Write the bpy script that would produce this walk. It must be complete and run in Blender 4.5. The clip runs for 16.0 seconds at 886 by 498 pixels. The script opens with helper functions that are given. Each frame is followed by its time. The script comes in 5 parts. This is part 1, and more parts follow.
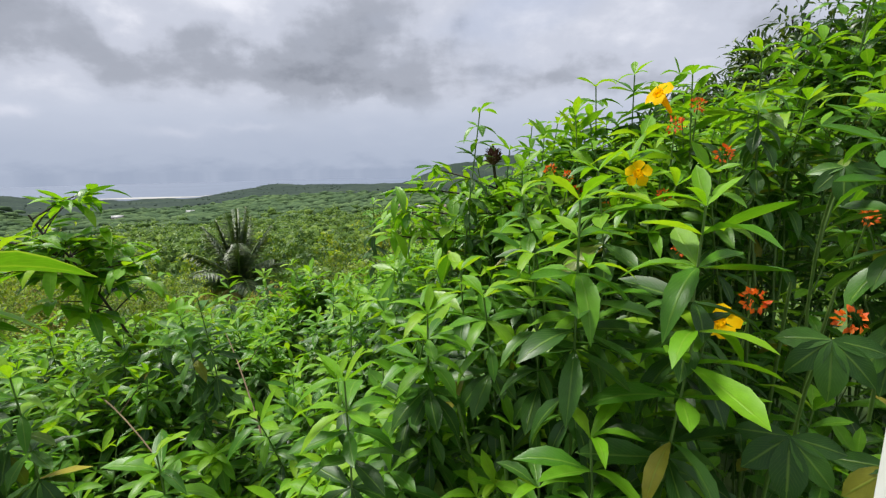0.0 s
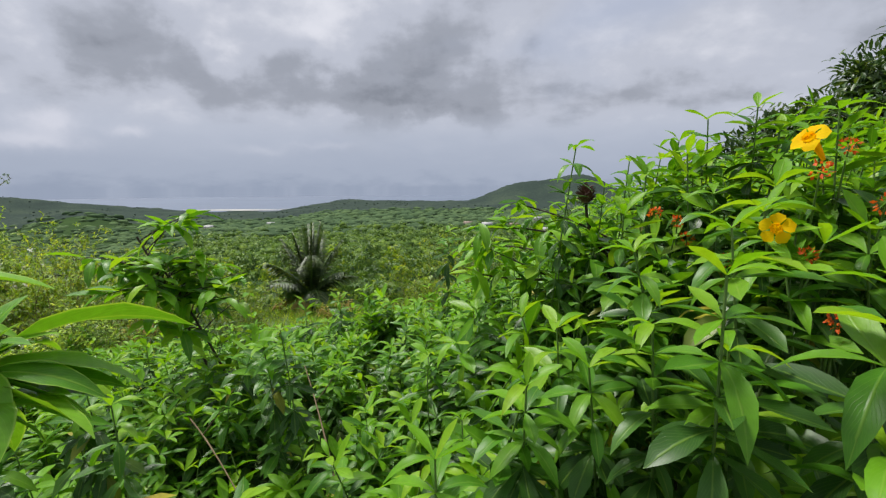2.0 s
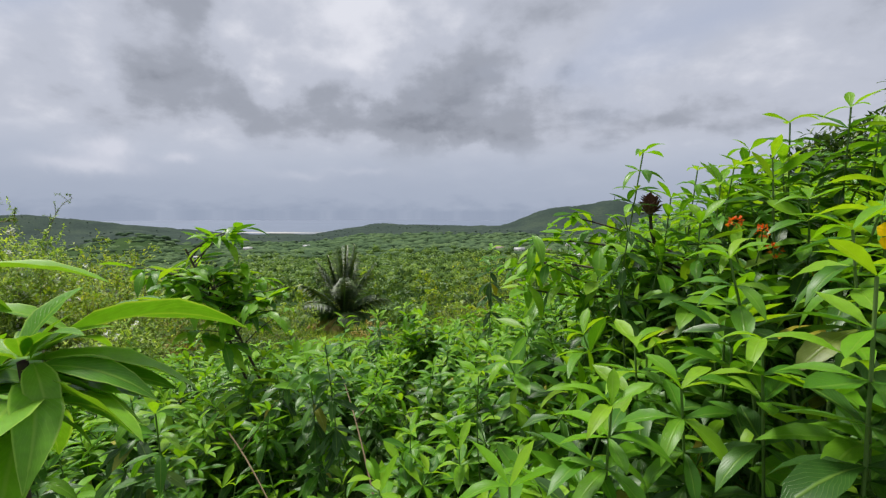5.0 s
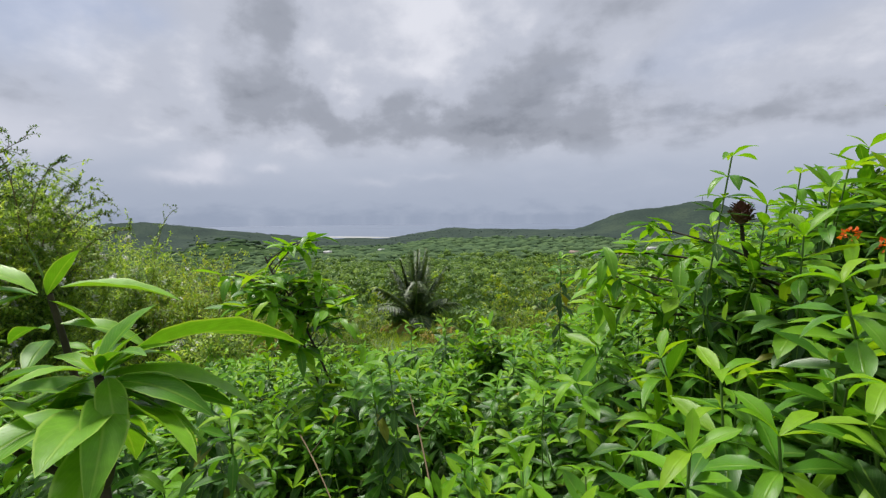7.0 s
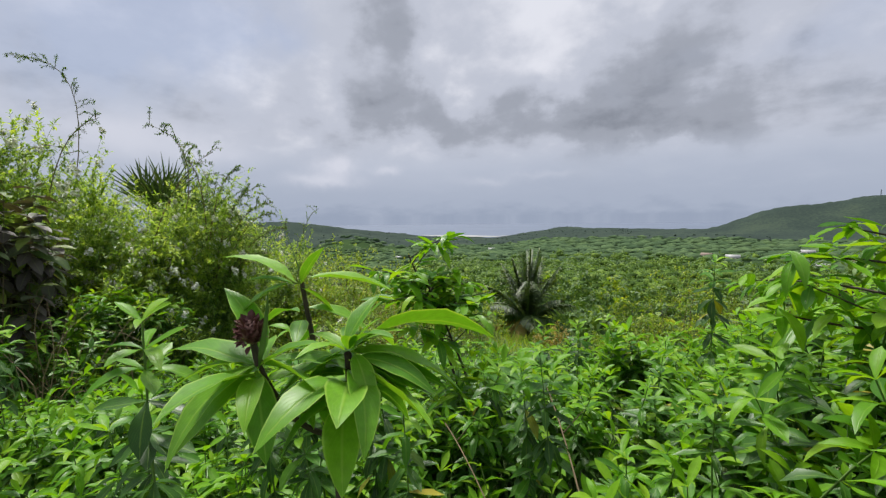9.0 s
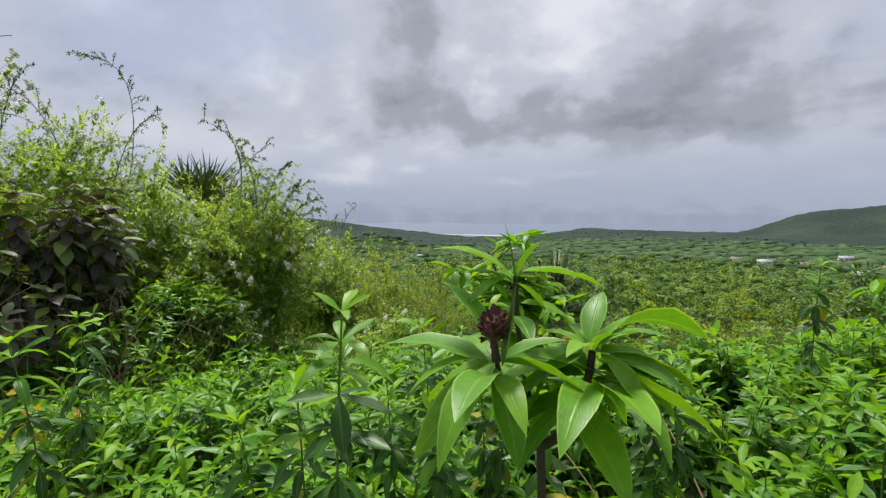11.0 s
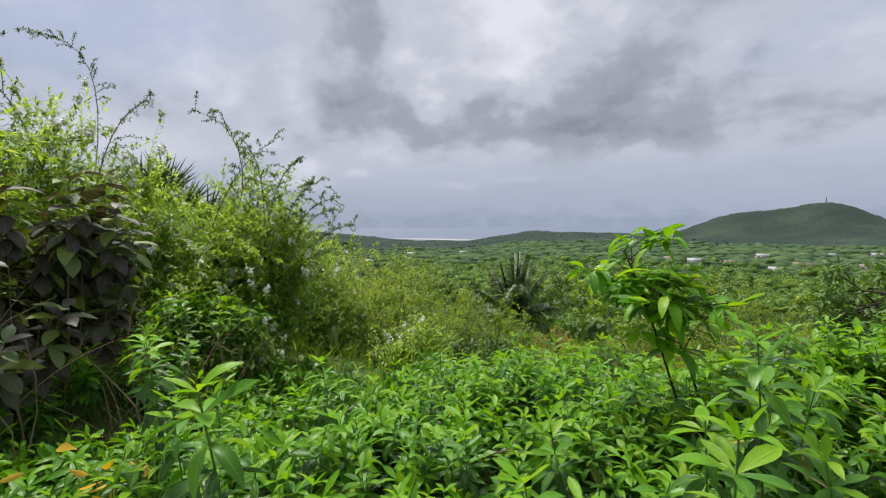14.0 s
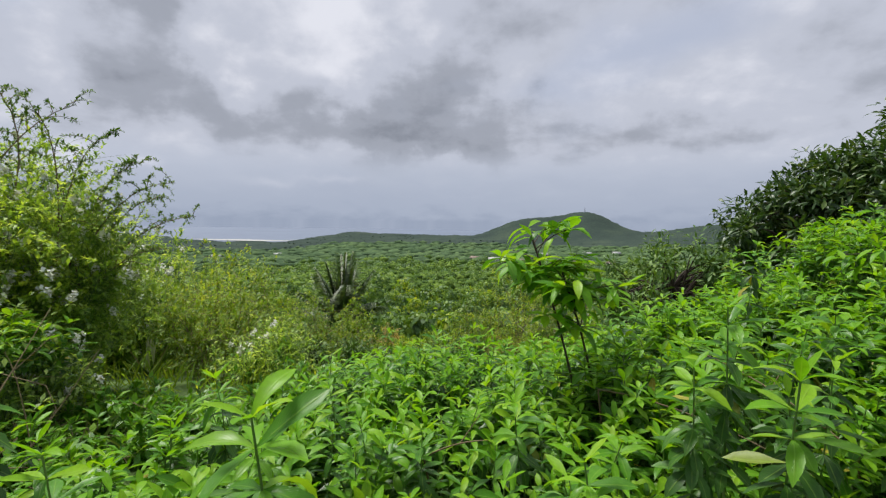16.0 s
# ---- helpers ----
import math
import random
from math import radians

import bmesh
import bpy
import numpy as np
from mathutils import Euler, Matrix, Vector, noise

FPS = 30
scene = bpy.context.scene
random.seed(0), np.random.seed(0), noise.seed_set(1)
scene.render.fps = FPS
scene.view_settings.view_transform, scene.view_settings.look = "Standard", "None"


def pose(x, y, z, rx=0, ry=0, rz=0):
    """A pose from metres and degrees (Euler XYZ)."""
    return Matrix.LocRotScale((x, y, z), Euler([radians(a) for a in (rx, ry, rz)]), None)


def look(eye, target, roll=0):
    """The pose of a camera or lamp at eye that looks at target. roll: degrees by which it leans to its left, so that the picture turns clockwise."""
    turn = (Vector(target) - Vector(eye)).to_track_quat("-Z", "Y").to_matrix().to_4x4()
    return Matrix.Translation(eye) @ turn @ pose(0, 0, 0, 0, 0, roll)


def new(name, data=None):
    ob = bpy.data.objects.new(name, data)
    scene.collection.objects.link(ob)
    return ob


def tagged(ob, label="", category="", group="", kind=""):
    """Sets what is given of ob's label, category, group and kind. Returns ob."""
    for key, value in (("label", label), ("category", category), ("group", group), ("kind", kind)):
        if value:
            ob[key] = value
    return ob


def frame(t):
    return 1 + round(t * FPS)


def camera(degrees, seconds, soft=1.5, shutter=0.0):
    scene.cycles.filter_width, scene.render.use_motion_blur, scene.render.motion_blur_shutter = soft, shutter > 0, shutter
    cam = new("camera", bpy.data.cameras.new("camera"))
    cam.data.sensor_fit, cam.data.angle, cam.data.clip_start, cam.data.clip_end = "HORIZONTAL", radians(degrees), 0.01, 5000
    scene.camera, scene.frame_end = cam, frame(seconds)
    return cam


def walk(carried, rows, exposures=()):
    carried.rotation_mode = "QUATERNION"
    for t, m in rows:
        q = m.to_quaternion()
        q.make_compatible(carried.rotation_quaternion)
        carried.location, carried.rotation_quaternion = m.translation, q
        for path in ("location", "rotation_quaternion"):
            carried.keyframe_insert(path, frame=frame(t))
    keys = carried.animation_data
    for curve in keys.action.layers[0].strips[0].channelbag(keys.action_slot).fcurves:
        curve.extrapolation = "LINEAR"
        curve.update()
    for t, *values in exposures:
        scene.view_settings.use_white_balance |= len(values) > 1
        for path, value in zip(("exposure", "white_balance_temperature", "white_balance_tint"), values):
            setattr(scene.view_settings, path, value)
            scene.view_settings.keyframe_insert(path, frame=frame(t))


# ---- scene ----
cam = camera(90.4, 16.0, soft=1.3)
PATH = [
    (0, (0.158, 0.185, 1.631), (0.016, 2.147, 1.273), -1.0),
    (0.5, (0.043, 0.176, 1.629), (-0.334, 2.116, 1.324), -1.4),
    (1, (0.028, 0.226, 1.633), (-0.426, 2.15, 1.326), -1.1),
    (1.5, (0.057, 0.255, 1.681), (-0.375, 2.184, 1.38), -0.4),
    (2, (0.073, 0.271, 1.703), (-0.356, 2.205, 1.426), -0.2),
    (2.5, (0.067, 0.312, 1.701), (-0.401, 2.242, 1.463), -0.3),
    (3, (0.022, 0.326, 1.674), (-0.531, 2.238, 1.482), -0.3),
    (3.5, (0.005, 0.329, 1.659), (-0.54, 2.244, 1.468), -0.3),
    (4, (-0.014, 0.317, 1.647), (-0.566, 2.231, 1.471), -0.0),
    (6.5, (-0.013, 0.358, 1.656), (-0.725, 2.221, 1.509), -0.2),
    (7, (0.001, 0.372, 1.673), (-0.87, 2.167, 1.526), -0.4),
    (7.5, (-0.034, 0.357, 1.668), (-1.04, 2.079, 1.523), -0.4),
    (8, (-0.05, 0.327, 1.669), (-1.165, 1.98, 1.523), -0.4),
    (8.5, (-0.066, 0.287, 1.683), (-1.289, 1.863, 1.538), -0.4),
    (9, (-0.106, 0.246, 1.681), (-1.394, 1.769, 1.534), -0.6),
    (9.2, (-0.116, 0.224, 1.689), (-1.418, 1.734, 1.54), -0.0),
    (11.5, (-0.607, 0.009, 1.645), (-1.981, 1.455, 1.496), -0.0),
    (12, (-0.822, 0.014, 1.622), (-2.211, 1.446, 1.476), -0.0),
    (12.5, (-0.97, -0.211, 1.627), (-2.368, 1.212, 1.479), 0.2),
    (13, (-1.138, -0.332, 1.642), (-2.522, 1.104, 1.503), -0.1),
    (13.5, (-1.325, -0.389, 1.625), (-2.64, 1.111, 1.483), 0.5),
    (14, (-1.482, -0.356, 1.612), (-2.665, 1.251, 1.479), -0.2),
    (14.5, (-1.636, -0.419, 1.599), (-2.723, 1.254, 1.463), 0.3),
    (15, (-1.776, -0.473, 1.598), (-2.61, 1.34, 1.462), 0.5),
    (15.5, (-1.974, -0.476, 1.552), (-2.562, 1.432, 1.428), 0.6),
    (16, (-2.06, -0.483, 1.534), (-2.513, 1.461, 1.412), 1.0),
]
walk(cam, [(t, look(eye, target, roll)) for t, eye, target, roll in PATH], ((0.0, 0.22), (0.5, 0.0), (1.0, 0.0), (2.0, 0.0), (7.0, 0.02), (12.0, 0.05)))

# ---- world, sun ----
world = bpy.data.worlds.new("overcast_sky")
scene.world = world
world.use_nodes = True
SUN_ELEV, SUN_AZ = 62.0, -60.0      # degrees; azimuth measured from +y towards +x


def world_nodes():
    nt = world.node_tree
    nt.nodes.clear()
    N, L = nt.nodes.new, nt.links.new
    out, bg = N("ShaderNodeOutputWorld"), N("ShaderNodeBackground")
    L(bg.outputs[0], out.inputs[0])
    sky = N("ShaderNodeTexSky")
    sky.sky_type, sky.sun_disc = "NISHITA", False
    sky.sun_elevation, sky.sun_rotation = radians(SUN_ELEV), radians(SUN_AZ)
    dim = N("ShaderNodeMix")
    dim.data_type, dim.blend_type = "RGBA", "MULTIPLY"
    dim.inputs[0].default_value = 1.0
    L(sky.outputs[0], dim.inputs[6])
    dim.inputs[7].default_value = (0.10, 0.10, 0.10, 1)
    co, sep = N("ShaderNodeTexCoord"), N("ShaderNodeSeparateXYZ")
    L(co.outputs["Generated"], sep.inputs[0])

    def m(op, a, b=None, clamp=False):
        n = N("ShaderNodeMath")
        n.operation, n.use_clamp = op, clamp
        for i, v in enumerate((a, b)):
            if v is None:
                continue
            if isinstance(v, (int, float)):
                n.inputs[i].default_value = v
            else:
                L(v, n.inputs[i])
        return n.outputs[0]
    z = m("MAXIMUM", sep.outputs[2], 0.0)
    den = m("ADD", z, 0.36)
    px, py = m("DIVIDE", sep.outputs[0], den), m("DIVIDE", sep.outputs[1], den)
    com = N("ShaderNodeCombineXYZ")
    L(px, com.inputs[0]), L(py, com.inputs[1])
    shift = N("ShaderNodeMapping")
    shift.inputs["Location"].default_value = CLOUD_SHIFT
    L(com.outputs[0], shift.inputs[0])

    def fbm(scale, detail, rough, warp):
        n = N("ShaderNodeTexNoise")
        n.inputs["Scale"].default_value, n.inputs["Detail"].default_value = scale, detail
        n.inputs["Roughness"].default_value, n.inputs["Distortion"].default_value = rough, warp
        L(shift.outputs[0], n.inputs["Vector"])
        return n.outputs[0]

    def ramp(fac, stops):
        r = N("ShaderNodeValToRGB")
        r.color_ramp.interpolation = "EASE"
        while len(r.color_ramp.elements) < len(stops):
            r.color_ramp.elements.new(0.5)
        for e, (p, c) in zip(r.color_ramp.elements, stops):
            e.position, e.color = p, (*c, 1)
        L(fac, r.inputs[0])
        return r.outputs[0]

    def mix(fac, a, b, kind="MIX"):
        n = N("ShaderNodeMix")
        n.data_type, n.blend_type = "RGBA", kind
        if isinstance(fac, (int, float)):
            n.inputs[0].default_value = fac
        else:
            L(fac, n.inputs[0])
        for i, v in ((6, a), (7, b)):
            if isinstance(v, tuple):
                n.inputs[i].default_value = (*v, 1)
            else:
                L(v, n.inputs[i])
        return n.outputs[2]
    # cloud banks by azimuth and elevation in degrees, their edges torn by noise
    az = m("MULTIPLY", m("ARCTAN2", sep.outputs[0], sep.outputs[1]), 57.2958)
    el = m("MULTIPLY", m("ARCSINE", sep.outputs[2]), 57.2958)

    def torn(a, scale, much):
        n = N("ShaderNodeTexNoise")
        n.inputs["Scale"].default_value, n.inputs["Detail"].default_value = scale, 6.0
        n.inputs["Roughness"].default_value = 0.55
        L(co.outputs["Generated"], n.inputs["Vector"])
        split = N("ShaderNodeSeparateColor")
        L(n.outputs["Color"], split.inputs[0])
        return m("ADD", a, m("MULTIPLY", m("SUBTRACT", split.outputs[0 if a is az else 1], 0.5), much))
    waz, wel = torn(az, 5.0, 24.0), torn(el, 6.0, 13.0)

    def banks(rows, u, v):
        total = None
        for a, e, wa, we, amount in rows:
            dx, dy = m("MULTIPLY", m("SUBTRACT", u, a), 1 / wa), m("MULTIPLY", m("SUBTRACT", v, e), 1 / we)
            g = m("MULTIPLY", m("EXPONENT", m("MULTIPLY", m("ADD", m("MULTIPLY", dx, dx), m("MULTIPLY", dy, dy)), -1.0)), amount)
            total = g if total is None else m("ADD", total, g)
        return total
    dark, light, puffs = banks(DARK_BANKS, waz, wel), banks(LIGHT_BANKS, waz, wel), banks(PUFFS, torn(az, 14.0, 6.0), torn(el, 16.0, 2.6))
    body = fbm(1.5, 7.0, 0.52, 0.0)
    fine = fbm(5.0, 6.0, 0.55, 0.0)
    lump = m("ADD", m("MULTIPLY", m("SUBTRACT", body, 0.5), -1.0), m("MULTIPLY", m("SUBTRACT", fine, 0.5), -0.75))
    value = m("ADD", m("ADD", 0.64, lump), m("SUBTRACT", light, dark), True)
    cloud = ramp(value, [(0.0, (0.23, 0.25, 0.30)), (0.30, (0.345, 0.37, 0.435)), (0.62, (0.515, 0.545, 0.635)), (1.0, (0.74, 0.755, 0.83))])
    gap = m("ADD", ramp(fbm(0.7, 4.0, 0.5, 0.2), [(0.60, (0, 0, 0)), (0.74, (1, 1, 1))]), banks(BLUE_GAPS, waz, wel), True)
    veil = mix(m("MULTIPLY", gap, 0.5), cloud, mix(0.6, dim.outputs[2], (0.40, 0.47, 0.68)))
    low = ramp(z, [(0.0, (1, 1, 1)), (0.095, (0.85, 0.85, 0.85)), (0.175, (0, 0, 0))])
    streak = ramp(m("ADD", m("MULTIPLY", z, 3.2), m("MULTIPLY", fine, 0.35)), [(0.12, (0.31, 0.36, 0.47)), (0.30, (0.385, 0.435, 0.545)), (0.66, (0.475, 0.52, 0.625))])
    whole = mix(m("MULTIPLY", puffs, 1.0, True), mix(low, veil, streak), (0.64, 0.66, 0.75))
    L(whole, bg.inputs[0])
    bg.inputs[1].default_value = 1.0


# azimuth, elevation, half-widths, amount
DARK_BANKS = [(-11.5, 15.5, 9, 6, 0.44), (-21, 11.3, 9, 2.6, 0.28), (-13, 9.8, 9, 1.9, 0.22), (-36, 11.6, 9, 3, 0.28), (-48, 15, 5, 5, 0.15), (-46, 24, 5, 5, 0.35), (-57, 10.6, 6, 2, 0.2), (-45, 13, 6, 2.6, 0.25), (12, 11, 8, 2.4, 0.28), (28, 18, 9, 4, 0.22), (22, 9, 9, 1.5, 0.2)]
LIGHT_BANKS = [(-29.5, 16, 4, 4, 0.22), (-39, 19.5, 4, 4, 0.22), (-25, 21, 6, 3.5, 0.25), (0, 18, 7, 4, 0.16), (-58, 18, 7, 4, 0.16)]
PUFFS = [(-53.6, 6.4, 2.4, 1.1, 1.1), (-55, 4.6, 3.8, 0.8, 0.8), (-47.5, 6.0, 1.5, 0.6, 0.7), (-76, 9, 6, 2.2, 0.8), (-68, 7.5, 4, 1.5, 0.6), (-34, 4.6, 3.0, 0.5, 0.3), (-27, 5.2, 3.5, 0.4, 0.25)]
BLUE_GAPS = [(-76, 18, 9, 6, 1.2), (-66, 22, 6, 4, 0.9)]
CLOUD_SHIFT = (3.1, 0.7, 0.0)
world_nodes()

sun = new("sun", bpy.data.lights.new("sun", "SUN"))
sun.data.energy, sun.data.angle, sun.data.color = 5.0, radians(14), (1.0, 0.96, 0.9)
sun.rotation_euler = (radians(90 - SUN_ELEV), 0, radians(180 - SUN_AZ))
tagged(sun, kind="structure")

# ---- materials ----


def shader(name):
    mat = bpy.data.materials.new(name)
    mat.use_nodes = True
    mat.node_tree.nodes.clear()
    return mat, mat.node_tree.nodes.new, mat.node_tree.links.new


def ramp_node(N, stops):
    r = N("ShaderNodeValToRGB")
    while len(r.color_ramp.elements) < len(stops):
        r.color_ramp.elements.new(0.5)
    for e, (p, c) in zip(r.color_ramp.elements, stops):
        e.position, e.color = p, (*c, 1)
    return r


def leaf_material(name, stops, rough=0.38, through_light=0.35, vein=0.5, spec=0.5, spots=0.25, margin=0.0, patch=0.0):
    """Leaf blade: colour by leaf, pale midrib and side veins along its UV, blotches, gloss, and light shining through."""
    mat, N, L = shader(name)
    info, geo, uv = N("ShaderNodeObjectInfo"), N("ShaderNodeNewGeometry"), N("ShaderNodeUVMap")
    add, fr = N("ShaderNodeMath"), N("ShaderNodeMath")
    add.operation, fr.operation = "ADD", "FRACT"
    L(info.outputs["Random"], add.inputs[0]), L(geo.outputs["Random Per Island"], add.inputs[1])
    L(add.outputs[0], fr.inputs[0])
    tone = ramp_node(N, stops)
    L(fr.outputs[0], tone.inputs[0])
    sep = N("ShaderNodeSeparateXYZ")
    L(uv.outputs[0], sep.inputs[0])
    off, ab = N("ShaderNodeMath"), N("ShaderNodeMath")
    off.operation, ab.operation = "SUBTRACT", "ABSOLUTE"
    L(sep.outputs[0], off.inputs[0])
    off.inputs[1].default_value = 0.5
    L(off.outputs[0], ab.inputs[0])
    rib = ramp_node(N, [(0.015, (1, 1, 1)), (0.06, (0, 0, 0))])
    L(ab.outputs[0], rib.inputs[0])
    slant, wave = N("ShaderNodeMath"), N("ShaderNodeMath")
    slant.operation, wave.operation = "MULTIPLY_ADD", "SINE"
    L(ab.outputs[0], slant.inputs[0])
    slant.inputs[1].default_value = -60.0
    vy = N("ShaderNodeMath")
    vy.operation = "MULTIPLY"
    L(sep.outputs[1], vy.inputs[0])
    vy.inputs[1].default_value = 75.0
    L(vy.outputs[0], slant.inputs[2])
    L(slant.outputs[0], wave.inputs[0])
    side = ramp_node(N, [(0.86, (0, 0, 0)), (1.0, (0.35, 0.35, 0.35))])
    L(wave.outputs[0], side.inputs[0])
    both = N("ShaderNodeMath")
    both.operation = "MAXIMUM"
    L(rib.outputs[0], both.inputs[0]), L(side.outputs[0], both.inputs[1])
    sc = N("ShaderNodeMath")
    sc.operation = "MULTIPLY"
    L(both.outputs[0], sc.inputs[0])
    sc.inputs[1].default_value = vein
    noise_a = N("ShaderNodeTexNoise")
    noise_a.inputs["Scale"].default_value, noise_a.inputs["Detail"].default_value = 60.0, 3.0
    L(geo.outputs["Position"], noise_a.inputs["Vector"])
    blot = N("ShaderNodeMix")
    blot.data_type, blot.blend_type = "RGBA", "OVERLAY"
    blot.inputs[0].default_value = spots
    L(tone.outputs[0], blot.inputs[6]), L(noise_a.outputs[0], blot.inputs[7])
    body = blot.outputs[2]
    if patch:
        crown_n = N("ShaderNodeTexNoise")
        crown_n.inputs["Scale"].default_value, crown_n.inputs["Detail"].default_value = patch, 2.0
        L(geo.outputs["Position"], crown_n.inputs["Vector"])
        tint = ramp_node(N, [(0.34, (0.52, 0.60, 0.62)), (0.5, (0.95, 0.98, 0.95)), (0.64, (1.35, 1.25, 1.1))])
        L(crown_n.outputs[0], tint.inputs[0])
        kind = N("ShaderNodeMix")
        kind.data_type, kind.blend_type = "RGBA", "MULTIPLY"
        kind.inputs[0].default_value = 1.0
        L(body, kind.inputs[6]), L(tint.outputs[0], kind.inputs[7])
        body = kind.outputs[2]
    pale = N("ShaderNodeMix")
    pale.data_type = "RGBA"
    L(sc.outputs[0], pale.inputs[0]), L(body, pale.inputs[6])
    pale.inputs[7].default_value = (0.30, 0.47, 0.07, 1)
    if margin:
        rim = ramp_node(N, [(0.43, (0, 0, 0)), (0.47, (margin, margin, margin))])
        L(ab.outputs[0], rim.inputs[0])
        top = N("ShaderNodeMath")
        top.operation = "MAXIMUM"
        L(sc.outputs[0], top.inputs[0]), L(rim.outputs[0], top.inputs[1])
        L(top.outputs[0], pale.inputs[0])
    b = N("ShaderNodeBsdfPrincipled")
    L(pale.outputs[2], b.inputs["Base Color"])
    b.inputs["Roughness"].default_value = rough
    b.inputs["Specular IOR Level"].default_value = spec
    bump = N("ShaderNodeBump")
    bump.inputs["Strength"].default_value, bump.inputs["Distance"].default_value = 0.35, 0.002
    L(both.outputs[0], bump.inputs["Height"])
    L(bump.outputs[0], b.inputs["Normal"])
    tr, mixs, out = N("ShaderNodeBsdfTranslucent"), N("ShaderNodeMixShader"), N("ShaderNodeOutputMaterial")
    warm = N("ShaderNodeMix")
    warm.data_type, warm.blend_type = "RGBA", "MULTIPLY"
    warm.inputs[0].default_value = 1.0
    L(pale.outputs[2], warm.inputs[6])
    warm.inputs[7].default_value = (1.5, 1.35, 0.5, 1)
    L(warm.outputs[2], tr.inputs[0])
    mixs.inputs[0].default_value = through_light
    L(b.outputs[0], mixs.inputs[1]), L(tr.outputs[0], mixs.inputs[2]), L(mixs.outputs[0], out.inputs[0])
    return mat


def matter(name, stops, scale=8.0, rough=0.8, bump=0.3, metal=0.0, detail=5.0, dist=0.01, per_piece=0.0, big=0.0, spec=0.4):
    """Plain matter: colour by noise at two scales, with relief."""
    mat, N, L = shader(name)
    geo = N("ShaderNodeNewGeometry")
    n1, n2 = N("ShaderNodeTexNoise"), N("ShaderNodeTexNoise")
    n1.inputs["Scale"].default_value, n1.inputs["Detail"].default_value = scale, detail
    n2.inputs["Scale"].default_value, n2.inputs["Detail"].default_value = big or scale / 9, 3.0
    for n in (n1, n2):
        L(geo.outputs["Position"], n.inputs["Vector"])
    mean = N("ShaderNodeMix")
    mean.data_type = "FLOAT"
    mean.inputs[0].default_value = 0.5
    L(n1.outputs[0], mean.inputs[2]), L(n2.outputs[0], mean.inputs[3])
    fac = mean.outputs[0]
    if per_piece:
        pp = N("ShaderNodeMix")
        pp.data_type = "FLOAT"
        pp.inputs[0].default_value = per_piece
        L(fac, pp.inputs[2]), L(geo.outputs["Random Per Island"], pp.inputs[3])
        fac = pp.outputs[0]
    r = ramp_node(N, stops)
    L(fac, r.inputs[0])
    b, out, bp = N("ShaderNodeBsdfPrincipled"), N("ShaderNodeOutputMaterial"), N("ShaderNodeBump")
    L(r.outputs[0], b.inputs["Base Color"])
    b.inputs["Roughness"].default_value, b.inputs["Metallic"].default_value = rough, metal
    b.inputs["Specular IOR Level"].default_value = spec
    bp.inputs["Strength"].default_value, bp.inputs["Distance"].default_value = bump, dist
    L(n1.outputs[0], bp.inputs["Height"]), L(bp.outputs[0], b.inputs["Normal"]), L(b.outputs[0], out.inputs[0])
    return mat


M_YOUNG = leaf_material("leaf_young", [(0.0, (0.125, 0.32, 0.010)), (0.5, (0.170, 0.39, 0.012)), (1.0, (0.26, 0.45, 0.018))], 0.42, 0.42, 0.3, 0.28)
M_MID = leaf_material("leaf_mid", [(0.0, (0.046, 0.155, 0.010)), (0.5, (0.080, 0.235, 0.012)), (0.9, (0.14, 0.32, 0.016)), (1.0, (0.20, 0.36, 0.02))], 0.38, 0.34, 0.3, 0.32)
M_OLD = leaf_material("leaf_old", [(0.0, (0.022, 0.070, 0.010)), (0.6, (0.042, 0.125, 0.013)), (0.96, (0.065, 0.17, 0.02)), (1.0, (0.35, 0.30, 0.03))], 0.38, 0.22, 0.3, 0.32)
M_BIG = leaf_material("leaf_costus", [(0.0, (0.085, 0.25, 0.014)), (1.0, (0.19, 0.40, 0.02))], 0.40, 0.34, 0.5, 0.35, 0.3, 0.8)
M_PURPLE = leaf_material("leaf_dark_purple", [(0.0, (0.040, 0.034, 0.030)), (0.5, (0.085, 0.075, 0.062)), (0.75, (0.09, 0.15, 0.05)), (1.0, (0.20, 0.25, 0.04))], 0.45, 0.2, 0.1, 0.3)
M_SMALL = leaf_material("leaf_small", [(0.0, (0.12, 0.23, 0.036)), (0.45, (0.235, 0.39, 0.06)), (0.8, (0.35, 0.50, 0.09)), (1.0, (0.48, 0.60, 0.19))], 0.42, 0.5, 0.1, patch=1.6)
M_SCRUB = leaf_material("leaf_scrub", [(0.0, (0.115, 0.225, 0.018)), (0.6, (0.195, 0.315, 0.028)), (1.0, (0.34, 0.40, 0.05))], 0.55, 0.45, 0.1, patch=0.5)
M_DRY = leaf_material("leaf_dry", [(0.0, (0.26, 0.25, 0.06)), (0.6, (0.38, 0.33, 0.08)), (1.0, (0.34, 0.22, 0.08))], 0.7, 0.3, 0.1)
M_TREE = leaf_material("leaf_tree", [(0.0, (0.02, 0.055, 0.012)), (0.7, (0.045, 0.10, 0.02)), (1.0, (0.11, 0.17, 0.03))], 0.42, 0.25, 0.1)
M_WOODS = leaf_material("leaf_woods", [(0.0, (0.058, 0.130, 0.024)), (0.6, (0.10, 0.20, 0.034)), (1.0, (0.175, 0.27, 0.044))], 0.6, 0.25, 0.0, patch=0.28)
M_PALM = leaf_material("leaf_palm", [(0.0, (0.025, 0.055, 0.012)), (0.7, (0.055, 0.105, 0.02)), (1.0, (0.13, 0.17, 0.04))], 0.45, 0.25, 0.0)
